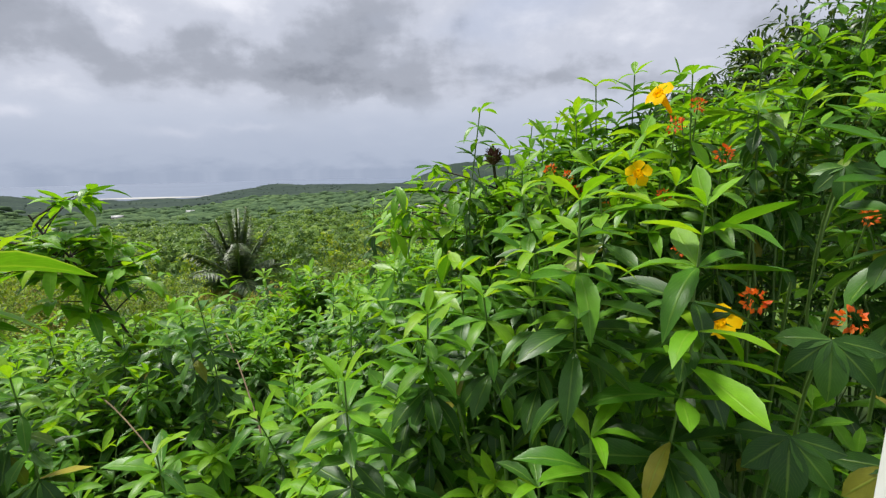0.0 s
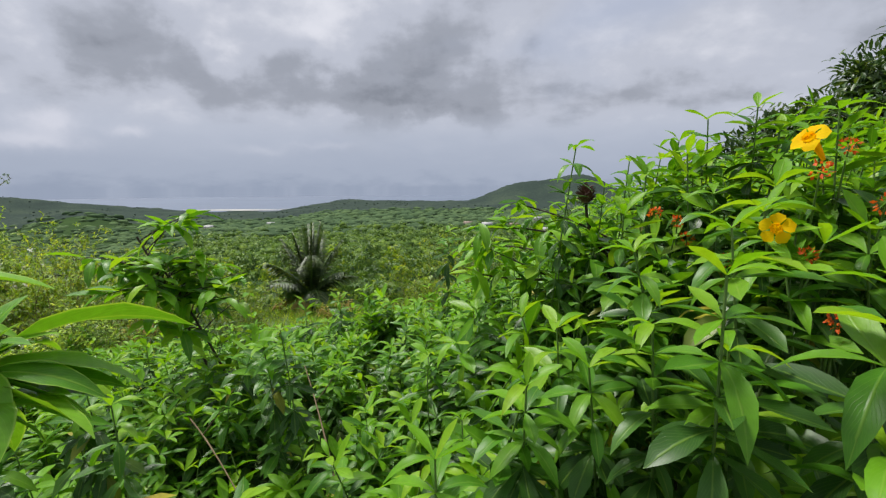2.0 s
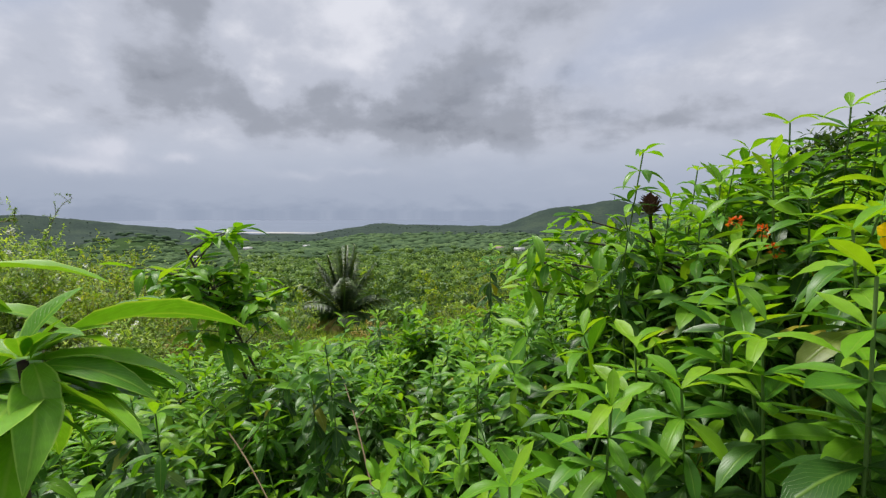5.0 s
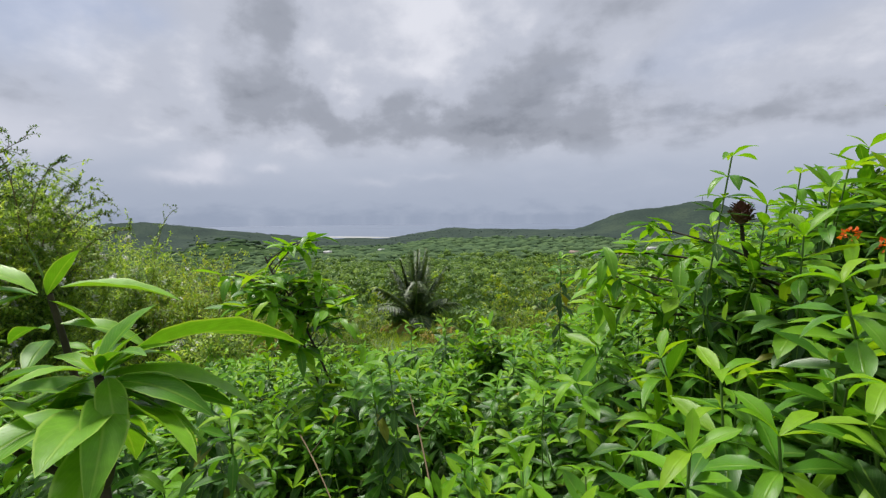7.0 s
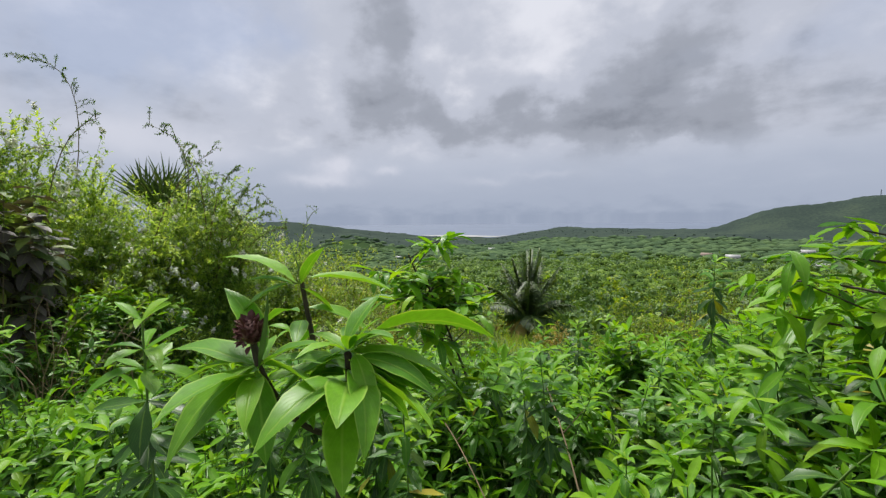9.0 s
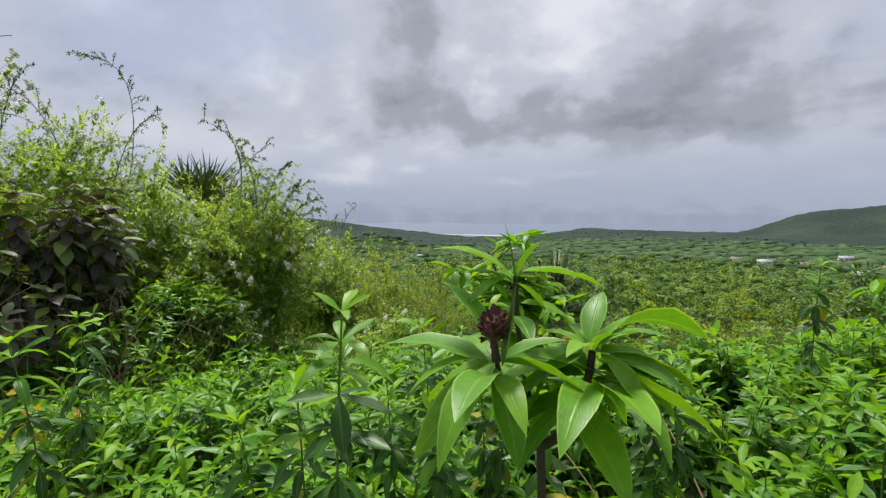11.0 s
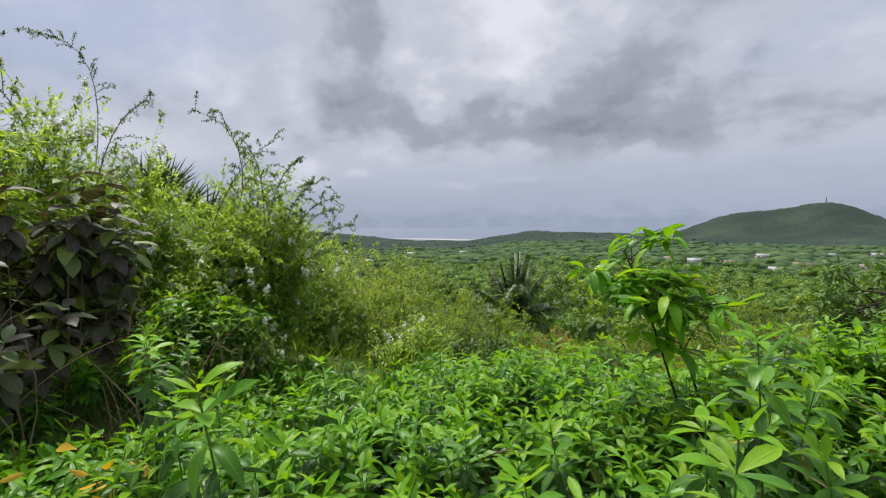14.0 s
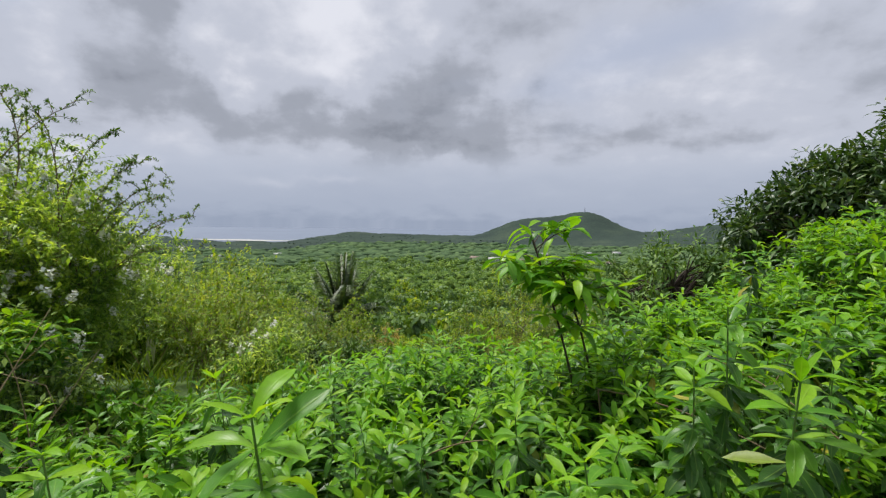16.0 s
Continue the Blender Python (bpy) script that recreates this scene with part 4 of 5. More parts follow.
def allamanda(x, y, shoots, label, extra=(), parts=True, lift=0.0):
    gz = ground_at(x, y)
    at = np.array([x, y, gz])
    root = thing("allamanda_shrub", at, label, "shrub", "hedge shrubs")
    T, leaves = Tubes(4), []
    u, v = in_plan(x, y)
    for _ in range(shoots):
        px, py = x + rng.uniform(-0.40, 0.40), y + rng.uniform(-0.40, 0.40)
        uu, vv = in_plan(px, py)
        if vv < 0.62:
            continue
        top = float(hedge_top(px, py)) + lift + rng.normal() * 0.085 - 0.03 + (rng.uniform(0.06, 0.2) if rng.random() < 0.07 else 0.0)
        if vv < 1.0:
            top = min(top, 0.45 + (vv - 0.55) * 2.4 + 0.25 * float(smooth((px - 0.1) / 0.6)))
        z = top
        lean = np.array([0.0, 0.0])
        if top > 1.0 and rng.random() < 0.62:
            z = rng.uniform(0.5, top)
            lean = np.array([-0.16, -0.24]) * rng.uniform(0.4, 1.1)
        tip = np.array([px + lean[0], py + lean[1], z])
        if in_plan(tip[0], tip[1])[1] < 0.6:
            continue
        base = np.array([x + (px - x) * 0.45, y + (py - y) * 0.45, max(gz, z - rng.uniform(0.5, 0.8))])
        shoot(T, leaves, base, tip, int(rng.integers(4, 7)), rng.uniform(0.088, 0.138), rng.uniform(0.05, 0.075), int(rng.integers(4, 6)))
    for tip, wh, leaf in extra:
        tip = np.array(tip)
        shoot(T, leaves, (tip[0] + rng.normal() * 0.05, tip[1] + 0.08, gz + 0.05), tip, wh + 4, leaf * 0.88, 0.06, 5)
    if not leaves:
        return None
    # woody stems up from the ground
    for _ in range(6):
        a = rng.uniform(0, 6.28)
        T.add(curve_pts(at - [0, 0, 0.04], at + [0.22 * math.cos(a), 0.22 * math.sin(a), max(0.3, float(hedge_top(x, y)) - gz - 0.35)], (0, 0, 0.05), 6), 0.009, 0.004)
    part("stem_tangle", T.mesh("stem_tangle", at), M_STEM, root, kind="stuff")
    near = parts and v < 2.7
    young, mid, old = Blades(LEAF), Blades(LEAF if v < 1.9 else PLAIN), Blades(LEAF if v < 1.3 else PLAIN)
    n = 0
    # shade inside the tall hedge goes into colour: some low leaves take darker greens
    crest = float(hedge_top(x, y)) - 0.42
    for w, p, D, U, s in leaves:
        in_shade = crest > 0.68 and p[2] < crest and rng.random() < 0.3
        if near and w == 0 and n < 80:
            leaf_part("leaf", LEAF, M_MID if in_shade else M_YOUNG, root, p, D, U, s)
            n += 1
            continue
        b = (mid if w == 0 and rng.random() < 0.5 else old) if in_shade else young if w == 0 or (w == 1 and rng.random() < 0.35) else mid if w < 3 else old
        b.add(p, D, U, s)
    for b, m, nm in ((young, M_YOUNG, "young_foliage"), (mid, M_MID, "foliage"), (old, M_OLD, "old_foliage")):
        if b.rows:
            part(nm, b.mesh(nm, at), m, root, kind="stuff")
    return root


TALL = [((-1.17, 0.53, 1.47), 5, 0.12), ((-2.49, 0.09, 1.23), 4, 0.14), ((0.06, 2.39, 1.13), 5, 0.12), ((0.17, 2.17, 1.11), 5, 0.12), ((-0.06, 2.59, 1.12), 5, 0.12), ((0.25, 2.09, 1.24), 5, 0.12), ((0.08, 2.27, 1.23), 5, 0.12), ((0.14, 1.84, 1.20), 5, 0.12), ((0.00, 2.25, 1.12), 5, 0.12), ((-1.11, 1.22, 1.09), 5, 0.12), ((-1.35, 0.98, 1.04), 5, 0.12), ((-1.51, 1.14, 0.98), 5, 0.12), ((-3.74, 0.42, 1.06), 4, 0.14), ((-1.51, 0.61, 1.20), 4, 0.12), ((-3.55, 1.25, 0.78), 4, 0.13), ((-1.95, 0.62, 0.95), 5, 0.13), ((-0.55, 1.02, 1.02), 5, 0.13), ((-1.45, 1.35, 1.02), 5, 0.13),
        ((-0.95, 1.7, 1.1), 5, 0.13), ((-3.3, 0.35, 0.92), 5, 0.12), ((-4.1, 0.55, 1.0), 4, 0.12), ((-0.1, 0.98, 1.22), 5, 0.14), ((0.35, 1.0, 1.57), 5, 0.13), ((0.385, 1.06, 1.43), 5, 0.13), ((0.055, 1.1, 1.32), 5, 0.12), ((0.29, 1.16, 1.44), 5, 0.12), ((-1.6, 1.0, 1.10), 5, 0.13), ((-1.49, 1.07, 1.28), 5, 0.13), ((0.18, 1.8, 1.83), 4, 0.10), ((0.62, 1.97, 1.93), 4, 0.11), ((0.49, 2.02, 1.80), 4, 0.11), ((0.40, 2.1, 1.80), 4, 0.10), ((0.73, 1.88, 1.95), 4, 0.11), ((0.45, 1.26, 1.62), 6, 0.15), ((0.33, 1.40, 1.42), 5, 0.13), ((0.18, 1.19, 1.33), 5, 0.13), ((0.04, 1.15, 1.24), 5, 0.13), ((-0.86, 1.68, 1.18), 4, 0.12), ((-1.35, 1.33, 1.10), 5, 0.12), ((-0.54, 3.2, 1.40), 5, 0.14), ((0.3, 2.0, 1.7), 4, 0.12), ((0.42, 1.9, 1.74), 4, 0.12), ((0.6, 1.95, 1.8), 4, 0.12), ((0.22, 2.08, 1.56), 4, 0.12), ((0.08, 2.1, 1.42), 4, 0.12), ((0.32, 1.7, 1.62), 4, 0.12), ((0.5, 2.15, 1.74), 4, 0.12),
        ((0.52, 0.9, 1.36), 5, 0.16), ((0.56, 0.98, 1.56), 4, 0.15), ((0.82, 1.64, 1.90), 4, 0.12), ((1.02, 1.65, 1.96), 4, 0.12), ((0.36, 0.9, 1.16), 5, 0.14), ((0.95, 1.1, 1.72), 5, 0.16),
        ((0.12, 1.35, 1.36), 5, 0.13), ((0.5, 1.75, 1.80), 4, 0.12), ((0.28, 0.95, 1.02), 5, 0.12)]


def build_hedge():
    left = list(TALL)
    for v in np.arange(0.85, 4.9, 0.52):
        for u in np.arange(-3.0, 6.3, 0.52):
            p = PATH_A + ALONG * (u + rng.uniform(-0.15, 0.15)) + AHEAD * (v + rng.uniform(-0.15, 0.15))
            if (u > 4.7 and v > 1.6) or (u > 2.9 and v > 1.7 + 0.8 * (4.6 - u)) or (u > -0.8 and v > 4.25):
                continue
            mine = [t for t in left if abs(t[0][0] - p[0]) < 0.32 and abs(t[0][1] - p[1]) < 0.32]
            left = [t for t in left if t not in mine]
            high = float(hedge_top(*p)) > 1.1
            allamanda(p[0], p[1], 36 if high else 24, "bushy shrub with whorls of glossy bright-green leaves in the hedge", mine)
    for x, y, up in ((-5.4, 0.9, 0.3), (-5.7, 1.6, 0.55), (-5.9, 2.0, 0.45), (-5.4, 0.2, 0.2), (-6.2, 1.8, 0.4)):
        allamanda(x, y, 26, "shrub with glossy green leaves before the white-flowered shrubs", (), False, up)
    for t in left:
        allamanda(t[0][0], t[0][1], 0, "tall shoot with whorls of glossy bright-green leaves", [t])


build_hedge()

# ---- flowers on the tall side of the hedge ----


def trumpet_flower(p, size):
    root = thing("allamanda_flower", p, "open yellow trumpet flower with five rounded petals", "flower", "yellow flowers")
    f = unit(np.array([-0.45, -0.7, 0.45]) + rng.normal(size=3) * 0.25)
    a0 = unit(np.cross(f, [0, 0, 1.0]))
    b0 = np.cross(a0, f)
    for k in range(5):
        a = k * 2 * np.pi / 5 + 0.3
        rad = math.cos(a) * a0 + math.sin(a) * b0
        leaf_part("petal", PETAL, M_YELLOW, root, np.asarray(p) + rad * 0.004, rad + f * 0.35, f, size * 0.55)
    T = Tubes(7)
    T.add(curve_pts(np.asarray(p) - f * 0.05 + [0, 0, -0.015], np.asarray(p) + f * 0.008, (0, 0, 0.004), 5), 0.004, 0.012)
    part("flower_tube", T.mesh("flower_tube", p), M_YELLOW, root)


PETAL = [blade(1.05, 5, 0.35, 0.12, 0.66, 0.2), blade(0.98, 5, 0.15, 0.15, 0.64, 0.25), blade(1.0, 5, 0.5, 0.1, 0.68, 0.15)]
for fp, fs in (((0.605, 1.33, 1.80), 0.062), ((0.585, 1.38, 1.61), 0.060), ((0.68, 1.12, 1.30), 0.07), ((1.25, 1.2, 1.55), 0.08)):
    trumpet_flower(fp, fs)


def orange_cluster(p, size):
    root = thing("orange_flower_cluster", p, "rounded cluster of small orange-red flowers", "flower", "orange flowers")
    B = Blades([blade(0.6, 2, 0.2, 0.2)])
    n = 34
    d = unit(rng.normal(size=(n, 3)) + [0, -0.3, 0.4])
    B.add(np.asarray(p) + d * size * 0.28, d + rng.normal(size=(n, 3)) * 0.5, rng.normal(size=(n, 3)), size * rng.uniform(0.16, 0.30, n))
    part("floret_mass", B.mesh("floret_mass", p), M_ORANGE, root, kind="stuff")
    T = Tubes(5)
    T.add(curve_pts(np.asarray(p) + [0.02, 0.06, -0.16], p, (0, 0, 0.01), 5), 0.003, 0.002)
    part("stalk", T.mesh("stalk", p), M_STEM, root)


for op, osz in (((1.30, 1.62, 2.12), 0.07), ((1.36, 1.7, 2.2), 0.06), ((0.66, 1.28, 1.43), 0.05), ((0.72, 1.5, 1.74), 0.06), ((0.66, 1.4, 1.55), 0.05), ((0.72, 1.08, 1.36), 0.06), ((0.86, 1.02, 1.34), 0.06),
                ((0.86, 1.5, 1.66), 0.06), ((0.42, 1.75, 1.62), 0.05), ((0.5, 1.7, 1.55), 0.05), ((0.47, 1.70, 1.60), 0.045), ((0.74, 1.40, 1.41), 0.06), ((0.8, 1.55, 1.8), 0.05), ((0.58, 1.62, 1.5), 0.05), ((1.1, 1.3, 1.5), 0.05)):
    orange_cluster(op, osz)


def palmate(p, face, size):
    """A big dark leaf of five broad leaflets on a stalk."""
    root = thing("palmate_leaf_shoot", p, "broad dark-green leaf of five pointed leaflets", "leaf", "broad palmate leaves")
    f = unit(face)
    side = unit(np.cross(f, [0, 0, 1.0]))
    dn = -np.cross(side, f)
    for a in np.linspace(-1.5, 1.5, 5):
        leaf_part("leaflet", BROAD, M_OLD, root, p, math.cos(a) * dn + math.sin(a) * side, f, 0.82 * size * (1 - 0.16 * abs(a)))
    T = Tubes(5)
    T.add(curve_pts(np.asarray(p) + [0.10, 0.18, -0.45], p, (0, 0.02, 0.05), 6), 0.004, 0.003)
    part("stalk", T.mesh("stalk", p), M_STEM, root)


BROAD = [blade(0.48, 5, 0.22, 0.2, 0.5, 0.1), blade(0.44, 5, 0.3, 0.25, 0.48, 0.08)]
for pp, sz in (((0.75, 0.92, 1.34), 0.13), ((0.66, 0.86, 1.20), 0.13), ((0.92, 0.95, 1.52), 0.12), ((0.86, 0.9, 1.12), 0.13), ((0.5, 0.95, 1.08), 0.11), ((1.05, 1.0, 1.36), 0.13), ((0.95, 1.2, 1.62), 0.11), ((0.45, 1.1, 1.2), 0.10)):
    palmate(pp, (-0.4, -0.75, 0.55), sz)

# ---- white post at the foot of the tall shrubs ----


def build_post():
    bm = bmesh.new()
    bmesh.ops.create_cone(bm, cap_ends=True, segments=20, radius1=0.03, radius2=0.03, depth=1.36)
    bmesh.ops.bevel(bm, geom=[e for e in bm.edges if len(e.link_faces) == 2 and any(len(f.verts) > 4 for f in e.link_faces)], offset=0.006, segments=2, affect="EDGES")
    me = bpy.data.meshes.new("post")
    bm.to_mesh(me)
    bm.free()
    ob = solid("post", me, M_PAINT, "white painted round post standing beside the shrubs", "post")
    ob.location = (0.69, 0.70, ground_at(0.69, 0.70) + 0.66)


build_post()

# ---- tall ginger-like plant with a cone head ----


BRACT = [blade(0.55, 3, -0.15, 0.6, 0.55), blade(0.5, 3, 0.2, 0.6, 0.5)]


def cone_head(name, root, p, r, h, lean=(0, 0, 1)):
    """Overlapping dark bracts round an egg-shaped head."""
    ax = unit(lean)
    a0 = unit(np.cross(ax, [0.2, 0.9, 0.1]))
    b0 = np.cross(ax, a0)
    core = bmesh.new()
    bmesh.ops.create_icosphere(core, subdivisions=2, radius=1.0)
    for v in core.verts:
        v.co = Vector((v.co.x * r * 0.62, v.co.y * r * 0.62, v.co.z * h * 0.46 + h * 0.33))
    me = bpy.data.meshes.new(name)
    core.to_mesh(me)
    core.free()
    c = part(name, me, M_CONE, root, "dark red-brown cone of dried bracts")
    c.location = Vector([float(q) for q in p]) - root.location
    for i in range(90):
        t = (i + 0.5) / 90
        a = i * 2.399
        rad = math.cos(a) * a0 + math.sin(a) * b0
        rr = r * 0.62 * math.sin(math.pi * (0.12 + 0.8 * t)) ** 0.7
        ob = leaf_part("bract", BRACT, M_CONE, root, np.asarray(p) + ax * h * (t * 0.85 - 0.1) + rad * rr, rad * 0.75 + ax * (0.35 + 0.9 * t) + rng.normal(size=3) * 0.22, rad * -0.3 + ax, r * rng.uniform(0.5, 0.8))
        ob.parent = c
        ob.location = ob.location - c.location


GINGER_LEAVES = {
    "collar": [(-125, 15, 0.14), (-85, -5, 0.19), (-94, -20, 0.19), (-22, -49, 0.16), (35, 37, 0.13), (-159, 25, 0.22), (-179, 65, 0.17)],
    "crown": [(86, 23, 0.3), (54, -3, 0.23), (25, 4, 0.15), (45, -23, 0.17), (-24, -9, 0.12), (-127, -16, 0.14), (-166, -31, 0.19), (106, 50, 0.13), (47, 72, 0.08), (74, -11, 0.21), (106, 18, 0.16)],
    "spire": [(-140, 41, 0.16), (-111, 24, 0.09), (58, 68, 0.09), (49, 3, 0.18), (59, -28, 0.09), (-109, -14, 0.11)],
    "low": [(66, -28, 0.12), (172, -22, 0.15), (127, -38, 0.18), (179, -5, 0.19)],
}


def build_costus():
    at = np.array([-0.90, 0.80, ground_at(-0.90, 0.80)])
    root = thing("ginger_plant", at, "tall ginger-like plant with long glossy leaves and a dried cone head", "plant")
    nodes = {"collar": np.array([-0.845, 0.615, 1.424]), "crown": np.array([-0.724, 0.715, 1.444]), "spire": np.array([-0.888, 0.731, 1.552]), "low": np.array([-0.76, 0.73, 1.37])}
    fork, spire, collar = np.array([-0.849, 0.772, 1.214]), nodes["spire"], nodes["collar"]
    head = collar + [0.0, -0.01, 0.045]
    for p0, p1, bend, r in ((at - [0, 0, 0.03], fork, (0.02, 0.01, 0), 0.013), (fork, nodes["crown"], (0.02, 0, -0.02), 0.010), (fork, spire, (-0.02, 0.01, 0), 0.007), (fork + [0, 0, 0.02], collar, (0.0, -0.01, -0.03), 0.0065), (collar, head, (0, 0, 0), 0.008)):
        T = Tubes(8)
        T.add(curve_pts(p0, p1, bend, 12), r, r * 0.65)
        part("stem", T.mesh("stem", at), M_BARK, root)
    cone_head("cone_head", root, head, 0.027, 0.050, (0.25, -0.3, 1))
    for node, rows in GINGER_LEAVES.items():
        for a, e, s in rows:
            a, e = radians(a), radians(e)
            D = np.array([math.cos(a) * math.cos(e), math.sin(a) * math.cos(e), math.sin(e)])
            p = nodes[node] + D * 0.010 + rng.normal(size=3) * 0.006
            leaf_part("leaf", LONG, M_BIG, root, p, D, np.array([0, 0, 1.0]) - D * D[2] + rng.normal(size=3) * 0.18, s)
    # more leaves spiralling up the stems below and round each head
    for node, count, up in (("collar", 9, 0.0), ("crown", 12, -0.03), ("low", 7, 0.0), ("spire", 3, -0.05)):
        for i in range(count):
            a, e = i * 2.399 + 0.8, rng.uniform(-0.25, 0.45)
            D = np.array([math.cos(a) * math.cos(e), math.sin(a) * math.cos(e), math.sin(e)])
            p = nodes[node] + [0, 0, up - 0.012 * (i % 5)] + D * 0.012
            leaf_part("leaf", LONG, M_BIG, root, p, D, np.array([0, 0, 1.0]) - D * D[2] + rng.normal(size=3) * 0.2, rng.uniform(0.13, 0.20) * (0.7 if node == "spire" else 1))
    # smaller inner leaves round the crown
    for i in range(6):
        a, e = i * 2.399, rng.uniform(0.5, 1.0)
        D = np.array([math.cos(a) * math.cos(e), math.sin(a) * math.cos(e), math.sin(e)])
        leaf_part("leaf", LONG, M_BIG, root, nodes["crown"] + D * 0.01, D, np.array([0, 0, 1.0]) - D * D[2], rng.uniform(0.08, 0.12))
    for base, d, ln, wide in ((spire, (0.05, -0.12, 1.0), 0.10, 0.05), (collar + [0.02, -0.01, 0.0], (0.16, 0.24, 0.85), 0.13, 0.13)):
        B = Blades([blade(wide, 6, -0.2, 1.1, 0.35)])
        B.add(base, d, [-0.4, -0.8, 0.3], ln)
        part("rolled_leaf", B.mesh("rolled_leaf", at), M_STEM, root, "narrow rolled dark-green young leaf")


build_costus()

# ---- leaning sapling with two dark stems ----


def build_sapling():
    at = np.array([-1.72, 2.62, ground_at(-1.72, 2.62)])
    root = thing("sapling", at, "slender leaning sapling with dark stems and drooping bright-green leaves", "sapling")
    tops = []
    for p0, p1, bend in (((0.0, 0.0, -0.03), (-0.42, -0.32, 1.60), (0.03, 0, 0.04)), ((0.10, 0.02, -0.03), (-0.24, -0.34, 1.42), (0.04, 0, 0.04))):
        T = Tubes(6)
        pts = curve_pts(at + p0, at + p1, bend, 10)
        T.add(pts, 0.011, 0.005)
        part("stem", T.mesh("stem", at), M_BARK, root)
        tops.append(pts)
    T = Tubes(5)
    n = 0
    for k, (pts, cnt) in enumerate(((tops[0], 21), (tops[1], 18))):
        for i in range(cnt):
            t = rng.uniform(0.70, 1.0)
            j = min(8, int(t * 9))
            p0 = pts[j] + (pts[j + 1] - pts[j]) * (t * 9 - j)
            a = rng.uniform(0, 6.28)
            d = unit([math.cos(a) + (0.25 if k else 0), math.sin(a), rng.uniform(0.1, 0.9)])
            ln = rng.uniform(0.12, 0.36)
            tip = p0 + d * ln
            T.add(curve_pts(p0, tip, (0, 0, 0.02), 5), 0.004, 0.002)
            for m in range(8):
                b = rng.uniform(0, 6.28)
                D = np.array([math.cos(b), math.sin(b), rng.uniform(-0.35, 0.5)])
                leaf_part("leaf", LEAF, M_YOUNG if rng.random() < 0.5 else M_MID, root, p0 + d * ln * rng.uniform(0.5, 1.0), D, [0, 0, 1.0], rng.uniform(0.14, 0.20))
    part("twig_tangle", T.mesh("twig_tangle", at), M_BARK, root, kind="stuff")


build_sapling()

# ---- dark branch with a dry seed head over the hedge ----


def build_seed_branch():
    at = np.array([0.72, 2.25, ground_at(0.72, 2.25)])
    root = thing("seed_head_branch", at, "dark bare branch tipped with a dry brown seed head", "branch")
    T = Tubes(6)
    T.add(curve_pts(at, (0.50, 2.10, 1.38), (0.02, 0, 0.1), 8), 0.012, 0.009)
    T.add(curve_pts((0.50, 2.10, 1.38), (0.236, 2.0, 1.66), (-0.06, 0, -0.06), 8), 0.009, 0.006)
    T.add(curve_pts((0.36, 2.05, 1.38), (-0.18, 2.0, 1.36), (0, 0, -0.03), 8), 0.007, 0.003)
    T.add(curve_pts((0.1, 2.02, 1.36), (-0.12, 2.0, 1.46), (0, 0, 0.0), 5), 0.004, 0.002)
    T.add(curve_pts((0.45, 2.15, 1.30), (-0.30, 2.66, 1.38), (0, 0, 0.06), 8), 0.007, 0.003)
    part("branch", T.mesh("branch", at), M_BARK, root)
    T = Tubes(6)
    T.add(curve_pts((0.42, 2.08, 1.42), (-0.14, 2.04, 1.54), (0, 0, 0.04), 8), 0.006, 0.003)
    T.add(curve_pts((0.42, 2.08, 1.46), (-0.02, 2.2, 1.63), (0, 0, 0.02), 8), 0.005, 0.003)
    part("branch", T.mesh("branch", at), M_BARK, root)
    for c in ((-0.14, 2.04, 1.54), (-0.04, 2.05, 1.55), (0.08, 2.06, 1.54), (-0.02, 2.2, 1.63), (0.1, 2.16, 1.6), (-0.18, 2.0, 1.37), (-0.05, 2.0, 1.38), (-0.12, 2.02, 1.46), (0.08, 2.02, 1.36), (-0.30, 2.66, 1.38), (-0.18, 2.58, 1.42), (-0.05, 2.48, 1.42), (0.08, 2.4, 1.42), (-0.22, 2.62, 1.36), (0.2, 2.3, 1.44), (0.22, 2.02, 1.5)):
        turn = rng.uniform(0, 6.28)
        for k in range(9):
            b = turn + k * 0.7
            D = np.array([math.cos(b), math.sin(b), rng.uniform(-0.6, 0.35)])
            leaf_part("leaf", LEAF, M_MID if k % 3 == 0 else M_YOUNG, root, np.array(c) + rng.normal(size=3) * 0.02, D, [0, 0, 1.0], rng.uniform(0.10, 0.15))
    cone_head("seed_head", root, (0.236, 2.0, 1.65), 0.036, 0.06)


build_seed_branch()

# ---- big wispy white-flowered shrubs ----


